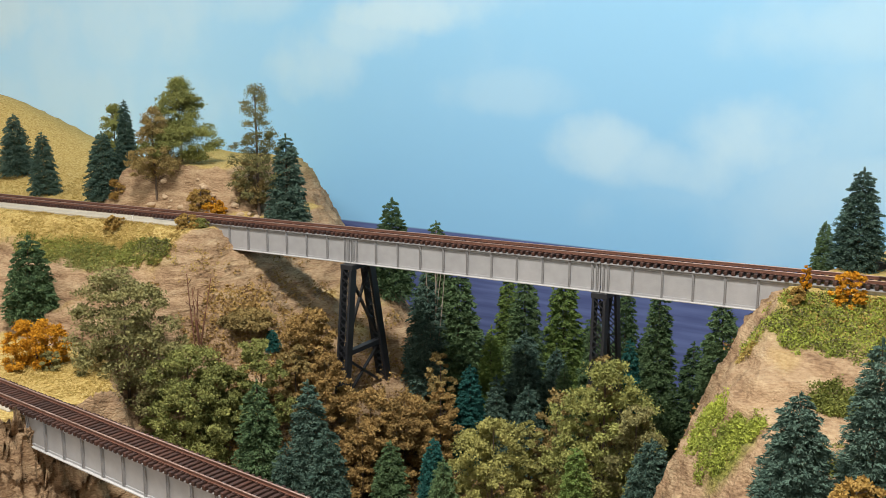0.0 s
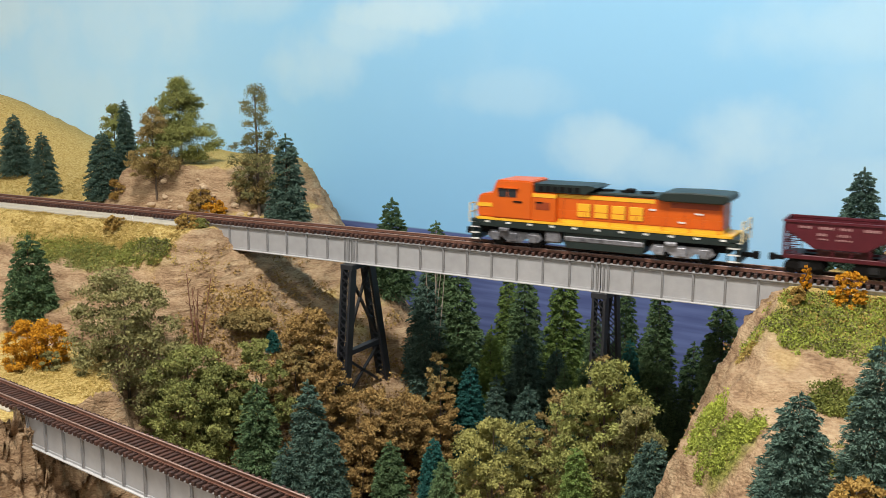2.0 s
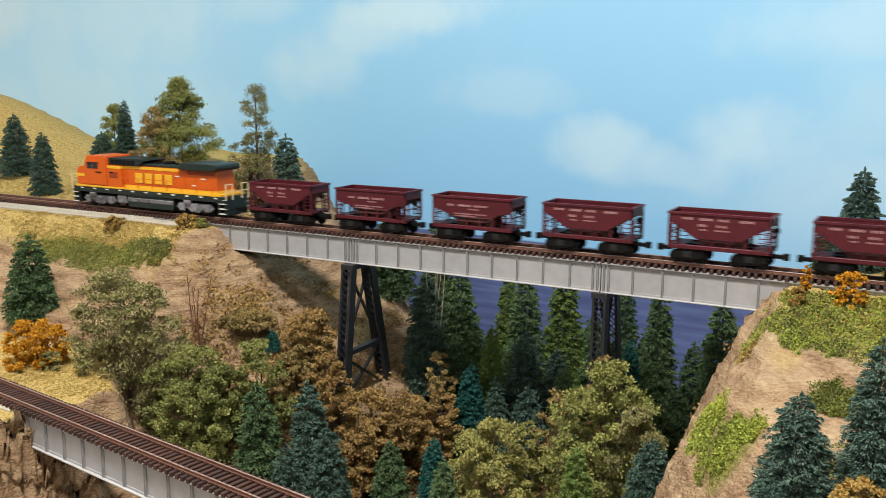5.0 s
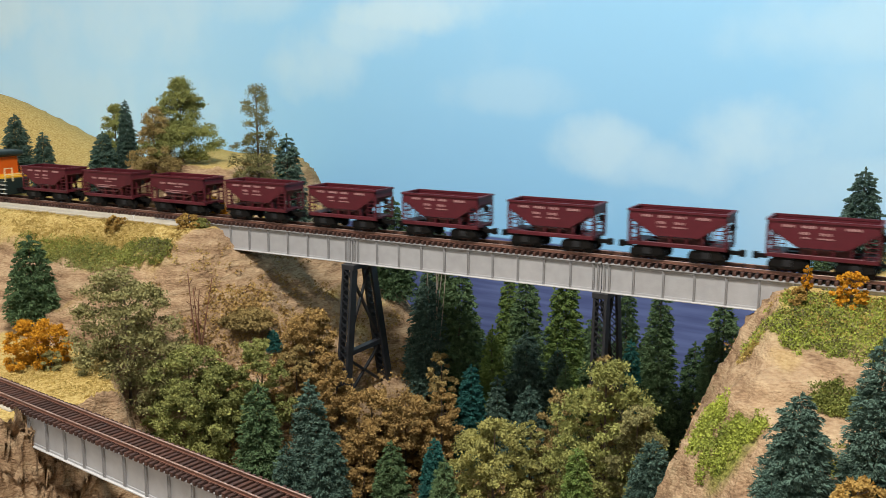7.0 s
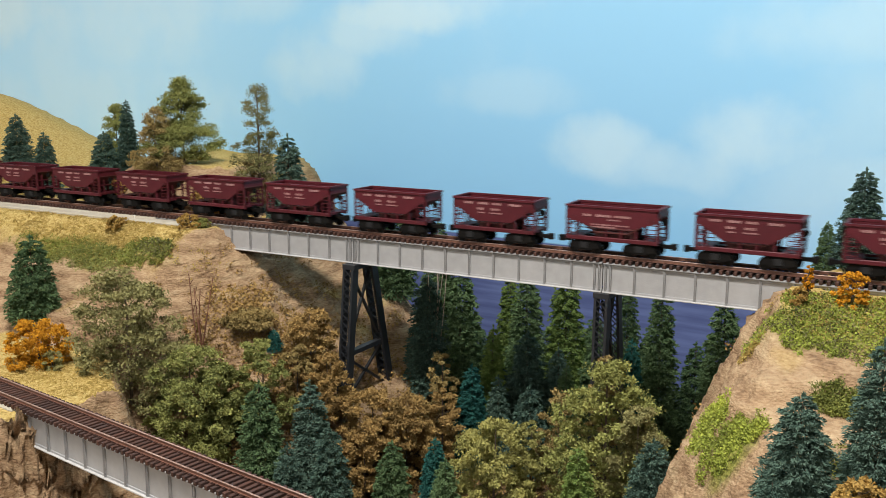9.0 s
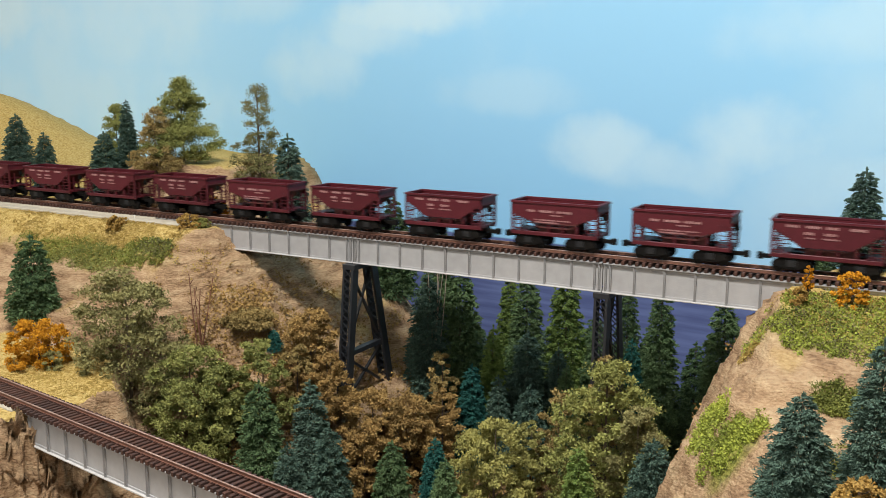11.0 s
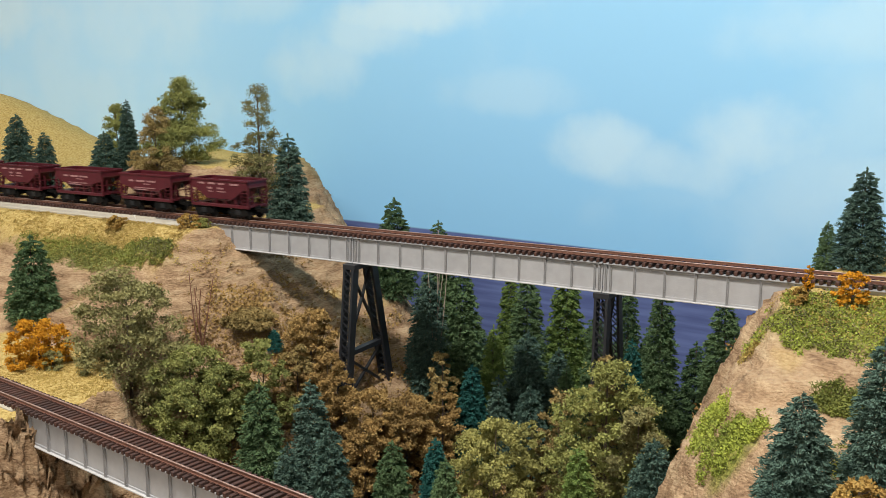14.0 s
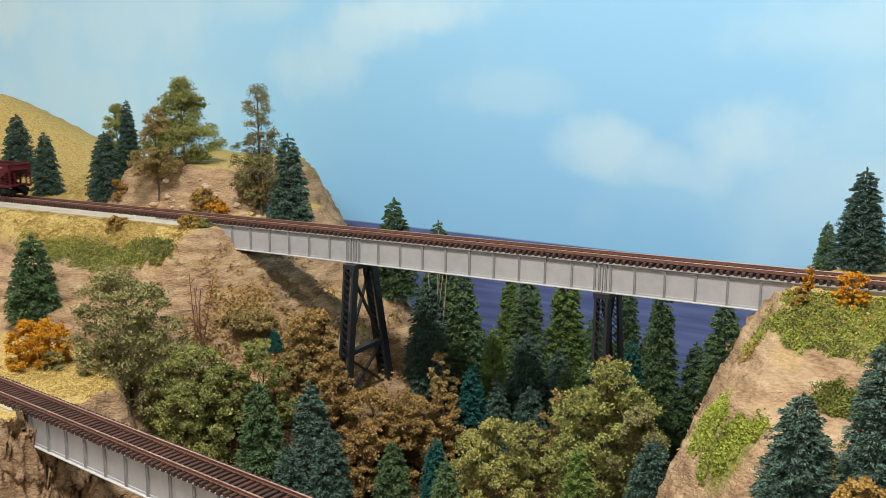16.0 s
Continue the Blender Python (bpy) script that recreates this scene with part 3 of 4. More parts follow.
def locomotive():
    """Wide-cab road engine; x runs back from the front coupler plate, z is 0 on the rail head."""
    e = thing("locomotive", "orange and dark green diesel locomotive with yellow stripes", "locomotive")
    W = 0.0168
    sill = part("walkway_sill", box(B(), 0.006, 0.218, -W, W, 0.0125, 0.0180, 0.0004), GREEN, e, "dark green side sill")
    part("sill_stripe", box(B(), 0.010, 0.214, -W - 0.0003, W + 0.0003, 0.0181, 0.0199), YELLOW, e, "yellow sill stripe")
    part("frame", box(B(), 0.012, 0.212, -0.010, 0.010, 0.0075, 0.0125), BLACKP, e)
    for i in range(11):
        x = 0.018 + i * 0.0188
        for s in (-1, 1):
            part("sill_marking", box(B(), x, x + 0.004, s * W - 0.0004, s * W + 0.0004, 0.0158, 0.0172), WHITE, sill, "small white sill mark")
    # nose and cab
    bm = B()
    prism(bm, [(0.010, 0.0199), (0.010, 0.0355), (0.0125, 0.0385), (0.030, 0.0405), (0.030, 0.0199)], -0.0150, 0.0150)
    bmesh.ops.bevel(bm, geom=bm.edges[:], offset=0.0012, segments=2, affect="EDGES")
    nose = part("nose", bm, ORANGE, e, "orange rounded wide nose")
    box_b = B()
    box(box_b, 0.0096, 0.026, -0.0154, 0.0154, 0.0285, 0.0315)
    part("nose_stripe", box_b, YELLOW, nose, "yellow nose band")
    part("headlight", box(B(), 0.0092, 0.0105, -0.003, 0.003, 0.033, 0.0355), WHITE, nose)
    bm = B()
    prism(bm, [(0.024, 0.0199), (0.024, 0.0395), (0.0275, 0.0495), (0.029, 0.0510), (0.0575, 0.0512), (0.0595, 0.0495), (0.0595, 0.0199)], -0.0175, 0.0175)
    bmesh.ops.bevel(bm, geom=bm.edges[:], offset=0.0012, segments=2, affect="EDGES")
    cab = part("cab", bm, ORANGE, e, "orange crew cab")
    for s in (-1, 1):
        for a, b in ((0.0300, 0.0375), (0.0385, 0.0460)):
            part("cab_window", box(B(), a, b, s * 0.0174 - 0.0004, s * 0.0174 + 0.0004, 0.0375, 0.0440), GLASS, cab, "dark cab side window")
    for y in (-0.0085, 0.0085):
        bm = B()
        box(bm, -0.0003, 0.0003, y - 0.006, y + 0.006, 0, 0.0062)
        w = part("windscreen", bm, GLASS, cab, "dark windscreen pane")
        w.matrix_basis = pose(0.0243, 0, 0.0413, 0, 19, 0)
    part("sunshade", box(B(), 0.0290, 0.0480, -0.0192, -0.0172, 0.0445, 0.0452), ORANGE, cab)
    # hood
    hood = part("long_hood", box(B(), 0.0590, 0.2060, -0.0125, 0.0125, 0.0199, 0.0430, 0.0008), ORANGE, e, "orange engine hood")
    part("equipment_cabinet", box(B(), 0.0590, 0.0790, -0.0165, -0.0120, 0.0199, 0.0420, 0.0006), ORANGE, hood)
    part("equipment_cabinet", box(B(), 0.0590, 0.0790, 0.0120, 0.0165, 0.0199, 0.0420, 0.0006), ORANGE, hood)
    part("hood_stripe", box(B(), 0.0600, 0.1560, -0.0128, 0.0128, 0.0392, 0.0420), YELLOW, hood, "yellow upper stripe")
    part("cabinet_stripe", box(B(), 0.0592, 0.0792, -0.0168, 0.0168, 0.0388, 0.0416), YELLOW, hood, "yellow upper stripe")
    part("cabinet_vent", box(B(), 0.0620, 0.0740, -0.0167, 0.0167, 0.0290, 0.0350), SEAM, hood, "dark orange vent panel")
    part("hood_base_stripe", box(B(), 0.0800, 0.2065, -0.0128, 0.0128, 0.0200, 0.0226), YELLOW, hood, "yellow lower stripe")
    part("roof", box(B(), 0.0590, 0.2065, -0.0127, 0.0127, 0.0421, 0.0452, 0.0010), GREEN, hood, "dark green roof")
    part("brake_blister", prism(B(), [(0.0600, 0.0430), (0.0600, 0.0494), (0.1060, 0.0496), (0.1120, 0.0484), (0.1020, 0.0430)], -0.0150, 0.0150), GREEN, hood, "dark green brake housing")
    for i in range(6):
        part("louvre", box(B(), 0.0635 + i * 0.006, 0.0680 + i * 0.006, -0.01535, -0.0148, 0.0437, 0.0478), BLACKP, hood)
    bm = B()
    prism(bm, [(0.1580, 0.0430), (0.1620, 0.0484), (0.1850, 0.0492), (0.2080, 0.0488), (0.2105, 0.0476), (0.2105, 0.0440), (0.2060, 0.0418), (0.1640, 0.0418)], -0.0172, 0.0172)
    bmesh.ops.bevel(bm, geom=bm.edges[:], offset=0.0008, segments=1, affect="EDGES")
    part("radiator", bm, GREEN, hood, "dark green overhanging radiator housing")
    for i in range(3):
        part("fan", disc(B(), 0, 0, 0, 0.0055, 0.0012, 14), BLACKP, hood).matrix_basis = pose(0.115 + i * 0.016, 0, 0.0457, 90, 0, 0)
    part("exhaust_stack", box(B(), 0.1300, 0.1370, -0.004, 0.004, 0.0452, 0.0478, 0.0006), BLACKP, hood)
    # name on the flank, as plain blocks
    for s in (-1, 1):
        for i in range(4):
            bm = B()
            x = 0.0955 + i * 0.0138
            y = s * 0.0127
            box(bm, x, x + 0.0106, y - 0.0003, y + 0.0003, 0.0252, 0.0356, 0.00025)
            part("marking_shadow", box(B(), x + 0.0005, x + 0.0114, y - 0.0001, y + 0.0001, 0.0247, 0.0352), SEAM, hood)
            part("flank_marking", bm, YELLOW, hood, "yellow block marking on the hood side")
        for x, z, w in ((0.0430, 0.0335, 0.008), (0.0620, 0.0340, 0.006), (0.152, 0.0340, 0.005), (0.186, 0.0330, 0.006), (0.174, 0.0260, 0.005)):
            y = s * (0.0177 if x < 0.059 else 0.0167 if x < 0.08 else 0.0127)
            part("small_marking", box(B(), x, x + w, y - 0.0003, y + 0.0003, z, z + 0.0012), WHITE if x > 0.1 else BLACKP, hood)
        for i in range(9):
            x = 0.084 + i * 0.0135
            part("hood_door_seam", box(B(), x, x + 0.0003, s * 0.0125 - 0.00015, s * 0.0125 + 0.00015, 0.0228, 0.0390), SEAM, hood)
        # shade below the radiator overhang, as a darker orange strip
        part("radiator_grille", box(B(), 0.168, 0.204, s * 0.0126 - 0.0002, s * 0.0126 + 0.0002, 0.0372, 0.0412), SEAM, hood, "dark orange strip painted as shade under the radiator")
    # fuel tank, trucks
    bm = B()
    prism(bm, [(0.0863, 0.0125), (0.0863, 0.0060), (0.0880, 0.0030), (0.1485, 0.0030), (0.1503, 0.0060), (0.1503, 0.0125)], -0.0155, 0.0155)
    tank = part("fuel_tank", bm, GREEN, e, "dark fuel tank")
    part("air_reservoir", box(B(), 0.0861, 0.1501, -0.0160, 0.0160, 0.0066, 0.0108, 0.0010), SILVER, tank, "silver-grey tank side")
    part("battery_box", box(B(), 0.0700, 0.0830, -0.0155, 0.0155, 0.0050, 0.0120, 0.0010), SILVER, e)
    for cx in (0.0430, 0.1780):
        for s in (-1, 1):
            bm = B()
            y0, y1 = sorted((s * 0.0118, s * 0.0142))
            prism(bm, [(cx - 0.024, 0.0065), (cx - 0.021, 0.0100), (cx + 0.021, 0.0100), (cx + 0.024, 0.0065), (cx + 0.020, 0.0040), (cx + 0.011, 0.0062), (cx + 0.005, 0.0030),
                       (cx - 0.005, 0.0030), (cx - 0.011, 0.0062), (cx - 0.020, 0.0040)], y0, y1)
            fr = part("truck_frame", bm, SILVER, e, "silver-grey truck side frame")
            for o in (-0.0165, 0.0, 0.0165):
                part("journal_box", box(B(), cx + o - 0.0035, cx + o + 0.0035, min(s * 0.0138, s * 0.0160), max(s * 0.0138, s * 0.0160), 0.0038, 0.0092, 0.0005), SILVER, fr)
            part("brake_cylinder", beam(B(), (cx - 0.012, s * 0.0155, 0.0108), (cx - 0.004, s * 0.0155, 0.0108), 0.0036, 0.0036, 10), SILVER, fr)
        for o in (-0.0165, 0.0165):
            bm = B()
            disc(bm, cx + o, -0.0083, 0.0058, 0.0058, 0.0022)
            disc(bm, cx + o, 0.0083, 0.0058, 0.0058, 0.0022)
            beam(bm, (cx + o, -0.0083, 0.0058), (cx + o, 0.0083, 0.0058), 0.003, 0.003, 8)
            part("wheelset", bm, WHEEL, e, "blackened wheel pair")
    # ends: pilots, steps, couplers, handrails
    for x, d in ((0.0045, 1), (0.2195, -1)):
        part("pilot", box(B(), min(x, x + d * 0.003), max(x, x + d * 0.003), -0.0155, 0.0155, 0.0025, 0.0180, 0.0004), GREEN, e, "dark green end plate")
        for s in (-1, 1):
            bm = B()
            for k in range(4):
                z = 0.0035 + k * 0.0038
                box(bm, min(x, x + d * 0.0085), max(x, x + d * 0.0085), s * 0.0150 - 0.0018, s * 0.0150 + 0.0018, z, z + 0.0006)
            part("step", bm, WHITE, e, "white-edged boarding steps")
            part("step_side", box(B(), x + d * 0.0084 - 0.0003, x + d * 0.0084 + 0.0003, s * 0.0150 - 0.0018, s * 0.0150 + 0.0018, 0.0030, 0.0160), GREEN, e)
        bm = B()
        for y in (-0.0160, -0.0065, 0.0065, 0.0160):
            beam(bm, (x - d * 0.001, y, 0.0150), (x - d * 0.001, y, 0.0300), 0.0009)
        beam(bm, (x - d * 0.001, -0.0160, 0.0300), (x - d * 0.001, -0.0065, 0.0300), 0.0009)
        beam(bm, (x - d * 0.001, 0.0065, 0.0300), (x - d * 0.001, 0.0160, 0.0300), 0.0009)
        beam(bm, (x - d * 0.001, -0.0160, 0.0230), (x - d * 0.001, 0.0160, 0.0230), 0.0008)
        part("end_handrail", bm, CREAM, e, "cream end handrail")
        bm = B()
        beam(bm, (x, 0, 0.0085), (x - d * 0.0085, 0, 0.0085), 0.0032, 0.0030)
        box(bm, x - d * 0.0085 - 0.0022, x - d * 0.0085 + 0.0022, -0.0022, 0.0026, 0.0062, 0.0112)
        part("coupler", bm, BLACKP, e, "black knuckle coupler")
    for s in (-1, 1):
        bm = B()
        y = s * 0.0166
        for x in (0.0835, 0.103, 0.123, 0.143, 0.163, 0.183, 0.204):
            beam(bm, (x, y, 0.0190), (x, y, 0.0300), 0.0005)
        beam(bm, (0.0800, y, 0.0300), (0.2060, y, 0.0300), 0.0005)
        part("side_handrail", bm, ORANGE, e, "thin side handrail")
    return lifted(e)


def ore_car(kind):
    """Short open-top ore hopper; kind 0 has a tapering side, kind 1 a deeper straight side. x runs back, z is 0 on the rail head."""
    c = thing("ore_car", ("oxide red ore hopper with tapering sides and faded white markings" if kind == 0 else
                          "oxide red ore hopper with deep straight sides and faded markings"), "railway wagon", group="ore cars of the train")
    Ln, T, Wd = 0.0728, 0.0345, 0.0140
    low = 0.0158
    if kind == 0:
        prof = [(0.0, T), (0.0, T - 0.0055), (0.0200, low), (Ln - 0.0200, low), (Ln, T - 0.0055), (Ln, T)]
    else:
        prof = [(0.0, T), (0.0, 0.0245), (0.0060, 0.0225), (0.0190, low + 0.003), (Ln - 0.0190, low + 0.003), (Ln - 0.0060, 0.0225), (Ln, 0.0245), (Ln, T)]
    for s in (-1, 1):
        y0, y1 = sorted((s * (Wd - 0.0009), s * Wd))
        sd = part("side_sheet", prism(B(), prof, y0, y1), OXIDE, c, "oxide red side sheet")
        part("top_rim", box(B(), -0.0008, Ln + 0.0008, min(s * (Wd - 0.0012), s * (Wd + 0.0008)), max(s * (Wd - 0.0012), s * (Wd + 0.0008)), T - 0.0012, T + 0.0004), OXIDE, sd)
        yy = s * (Wd + 0.0002)
        if kind == 0:
            marks = [(0.0110, 0.0085, 0.0295), (0.0240, 0.0095, 0.0295), (0.0370, 0.0080, 0.0295), (0.0520, 0.0105, 0.0295), (0.0230, 0.0065, 0.0250), (0.0360, 0.0080, 0.0250),
                     (0.0240, 0.0060, 0.0222), (0.0350, 0.0110, 0.0222)]
        else:
            marks = [(0.0150, 0.0070, 0.0265), (0.0255, 0.0120, 0.0265), (0.0400, 0.0130, 0.0265), (0.0350, 0.0100, 0.0240), (0.0220, 0.0170, 0.0200), (0.0400, 0.0120, 0.0200), (0.0220, 0.0200, 0.0182)]
        for x, w, z in marks:
            h = 0.0017 if z > 0.024 else 0.0010
            bm, n = B(), max(3, round(w / 0.0021))
            for j in range(n):
                a = x - 0.0012 + w * j / n
                box(bm, a, a + w / n * 0.72, yy - 0.0002, yy + 0.0002, z, z + h)
            part("faded_marking", bm, PINKISH, sd, "row of faded whitish marking bars")
        # dark hopper doors and bays under the side
        for k in range(3):
            x = 0.0215 + k * 0.0118
            part("hopper_bay", box(B(), x, x + 0.0098, min(s * 0.0060, s * 0.0085), max(s * 0.0060, s * 0.0085), 0.0090, low + 0.0005), OXIDE_IN, sd)
            part("bay_rib", box(B(), x + 0.0098, x + 0.0112, min(s * 0.0110, s * 0.0132), max(s * 0.0110, s * 0.0132), 0.0110, low + 0.0012), OXIDE, sd)
        part("side_sill", box(B(), 0.0, Ln, min(s * 0.0112, s * 0.0136), max(s * 0.0112, s * 0.0136), 0.0085, 0.0110, 0.0003), OXIDE, c, "oxide red side sill")
        for x in (0.0006, Ln - 0.0006):
            part("corner_post", box(B(), x - 0.0009, x + 0.0009, min(s * 0.0126, s * 0.0138), max(s * 0.0126, s * 0.0138), 0.0100, T - 0.004), OXIDE, c)
        for x0, x1 in ((0.0010, 0.0085), (Ln - 0.0085, Ln - 0.0010)):
            bm = B()
            for k in range(5):
                z = 0.0130 + k * 0.0032
                if T - 0.006 - 0.7 * (x1 - x0) > z - 0.004:
                    beam(bm, (x0, s * 0.0138, z), (x1, s * 0.0138, z), 0.0006)
            xo = x1 if x0 < 0.03 else x0
            beam(bm, (xo, s * 0.0138, 0.0110), (xo, s * 0.0138, 0.0270), 0.0007)
            part("ladder", bm, OXIDE, c, "thin grab-iron ladder")
    # ends and slope sheets (open hopper)
    for x, d in ((0.0, 1), (Ln, -1)):
        bm = B()
        box(bm, min(x, x + d * 0.0009), max(x, x + d * 0.0009), -Wd, Wd, T - 0.0060, T)
        part("end_sheet", bm, OXIDE, c)
        part("end_rim", box(B(), min(x - d * 0.0008, x + d * 0.0012), max(x - d * 0.0008, x + d * 0.0012), -Wd, Wd, T - 0.0012, T + 0.0004), OXIDE, c)
        bm = B()
        prism(bm, [(x, T - 0.0060), (x + d * 0.0230, 0.0150), (x + d * 0.0230, 0.0142), (x, T - 0.0068)], -Wd + 0.001, Wd - 0.001)
        part("slope_sheet", bm, OXIDE_IN, c, "sloping hopper floor")
        bm = B()
        for y in (-0.007, 0.007):
            beam(bm, (x + d * 0.0006, y, 0.0110), (x + d * 0.0006, y, T - 0.010), 0.0010)
        beam(bm, (x + d * 0.0010, -0.0134, 0.0190), (x + d * 0.0010, 0.0134, 0.0190), 0.0009)
        part("end_brace", bm, OXIDE, c)
        part("end_platform", box(B(), min(x, x + d * 0.0120), max(x, x + d * 0.0120), -0.0134, 0.0134, 0.0096, 0.0110), OXIDE, c)
        bm = B()
        beam(bm, (x, 0, 0.0088), (x - d * 0.0085, 0, 0.0088), 0.0030, 0.0028)
        box(bm, x - d * 0.0088 - 0.0020, x - d * 0.0088 + 0.0020, -0.0020, 0.0024, 0.0066, 0.0112)
        part("coupler", bm, BLACKP, c, "black knuckle coupler")
    part("hopper_floor", box(B(), 0.0240, Ln - 0.0240, -Wd + 0.001, Wd - 0.001, 0.0140, 0.0150), OXIDE_IN, c)
    part("centre_sill", box(B(), 0.0, Ln, -0.0035, 0.0035, 0.0072, 0.0108), BLACKP, c, "black centre sill")
    part("brake_wheel", disc(B(), Ln + 0.0010, 0, 0, 0.0026, 0.0006, 12), BLACKP, c).matrix_basis = pose(0, 0, 0.0240)
    for cx in (0.0145, Ln - 0.0145):
        for s in (-1, 1):
            y0, y1 = sorted((s * 0.0102, s * 0.0122))
            bm = B()
            prism(bm, [(cx - 0.0125, 0.0040), (cx - 0.0115, 0.0072), (cx - 0.004, 0.0092), (cx + 0.004, 0.0092), (cx + 0.0115, 0.0072), (cx + 0.0125, 0.0040), (cx + 0.0090, 0.0034),
                       (cx + 0.0035, 0.0022), (cx - 0.0035, 0.0022), (cx - 0.0090, 0.0034)], y0, y1)
            fr = part("truck_frame", bm, BLACKP, c, "black arch-bar truck frame")
            part("truck_spring", box(B(), cx - 0.0030, cx + 0.0030, min(s * 0.0121, s * 0.0128), max(s * 0.0121, s * 0.0128), 0.0036, 0.0072), DULL, fr)
        for o in (-0.0092, 0.0092):
            bm = B()
            disc(bm, cx + o, -0.0083, 0.0048, 0.0048, 0.0020, 14)
            disc(bm, cx + o, 0.0083, 0.0048, 0.0048, 0.0020, 14)
            beam(bm, (cx + o, -0.0083, 0.0048), (cx + o, 0.0083, 0.0048), 0.0024, 0.0024, 6)
            part("wheelset", bm, WHEEL, c, "blackened wheel pair")
    return lifted(c)
# ---- trees ----


def trunk_mesh(h, r, limbs, rng, spread, lo=0.25):
    bm = B()
    bend = rng.uniform(-0.03, 0.03) * h
    bmesh.ops.create_cone(bm, cap_ends=True, segments=7, radius1=r, radius2=r * 0.25, depth=h, matrix=Matrix.Translation((0, 0, h / 2)))
    for v in bm.verts:
        v.co.x += bend * (v.co.z / h) ** 2
    tips = []
    for i in range(limbs):
        a, z = rng.uniform(0, 6.28), h * rng.uniform(lo, 0.92)
        ln = spread * rng.uniform(0.5, 1.0) * (1.08 - 0.85 * z / h)
        p0 = Vector((bend * (z / h) ** 2, 0, z))
        p1 = p0 + Vector((math.cos(a) * ln, math.sin(a) * ln, ln * rng.uniform(0.25, 0.9)))
        beam(bm, p0, p1, r * 0.35, r * 0.35, 5)
        tips.append(p1)
    return bm, tips


def conifer_crown(h, R, n, rng, bottom=0.05):
    """Whorls of drooping boughs, each a flat ragged spray of short needles with dark gaps between."""
    verts, faces = [], []
    per = 60
    boughs = n // per
    turn = 0.0
    for i in range(boughs):
        f = 1 - (1 - (i + 0.5 * rng.random()) / boughs) ** 0.62
        turn += 2.399 + rng.gauss(0, 0.35)
        z = h * (bottom + (0.985 - bottom) * f) + rng.gauss(0, 0.03) * R
        rr = R * min(1, f * 8 + 0.72) * (1 - f) ** 0.46 * rng.uniform(0.78, 1.22) + 0.04 * R
        ca, sa = math.cos(turn), math.sin(turn)
        droop, wide = rng.uniform(0.12, 0.42), rng.uniform(0.16, 0.30)
        for k in range(per):
            u = rng.random() ** 0.55
            side = rng.gauss(0, 1) * wide * (1.15 - 0.75 * u)
            d = 0.12 + 0.88 * u
            c = Vector((ca * d * rr - sa * side * rr, sa * d * rr + ca * side * rr, z + rr * (0.10 * d - droop * d * d - 0.35 * abs(side)) + rng.gauss(0, 0.018) * R))
            out = Vector((ca - sa * side * 2.0, sa + ca * side * 2.0, 0.15 - droop * d))
            needle(verts, faces, c, out, R * rng.uniform(0.055, 0.095), rng)
    for k in range(60):
        needle(verts, faces, Vector((rng.gauss(0, 0.02) * R, rng.gauss(0, 0.02) * R, h * rng.uniform(0.94, 1.0))), Vector((rng.gauss(0, 0.4), rng.gauss(0, 0.4), 1)), R * 0.06, rng)
    return verts, faces


def needle(verts, faces, c, d, s, rng):
    d = (d + Vector((rng.gauss(0, 0.5), rng.gauss(0, 0.5), rng.gauss(0, 0.4)))).normalized()
    w = d.cross(Vector((rng.gauss(0, 1), rng.gauss(0, 1), rng.gauss(0, 1)))).normalized() * s * 0.34
    k = len(verts)
    verts += [tuple(c + d * s), tuple(c - d * s * 0.5 + w), tuple(c - d * s * 0.5 - w)]
    faces.append((k, k + 1, k + 2))


def leafy_crown(h, R, n, rng, blobs, low=0.25, leaf=0.0016, dome=False):
    """Leaf flakes in uneven clumps round the limbs' ends."""
    verts, faces = [], []
    clumps = []
    while len(clumps) < blobs:
        f = rng.random()
        s = R * rng.uniform(0.11, 0.24)
        prof = math.sqrt(max(0, 1 - ((f - 0.34) / 0.72) ** 2)) if dome else (1 - f) ** 0.62 * min(1, 0.55 + f * 4)
        if rng.random() > prof + 0.1:
            continue
        a, rr = rng.uniform(0, 6.283), max(R * prof - s * 0.5, 0) * (rng.random() ** 0.42) * rng.uniform(0.85, 1.08)
        clumps.append((Vector((math.cos(a) * rr, math.sin(a) * rr, h * low + (h * (1 - low) - s * 0.6) * f)), s))
    per = n // blobs
    for c0, s in clumps:
        lean = Vector((c0.x, c0.y, 0)) / (R + 1e-6) + Vector((0, 0, 0.5))
        flat = rng.uniform(0.45, 0.8)
        for k in range(per):
            d = (Vector((rng.gauss(0, 1), rng.gauss(0, 1), rng.gauss(0, 1))).normalized() + lean * 0.55).normalized()
            q = d * s * (rng.random() ** 0.5) * rng.choice((0.8, 1.0, 1.2))
            p = c0 + Vector((q.x, q.y, q.z * flat))
            if p.z < 0.0005:
                p.z = rng.uniform(0.0005, 0.004)
            tri(verts, faces, p, leaf * rng.uniform(0.5, 1.4), rng)
    return verts, faces


def crown_part(vf, mat, parent):
    me = bpy.data.meshes.new("crown")
    me.from_pydata(vf[0], [], vf[1])
    me.materials.append(mat)
    o = new("crown", me)
    o.parent = parent
    return o


STOCK = {}


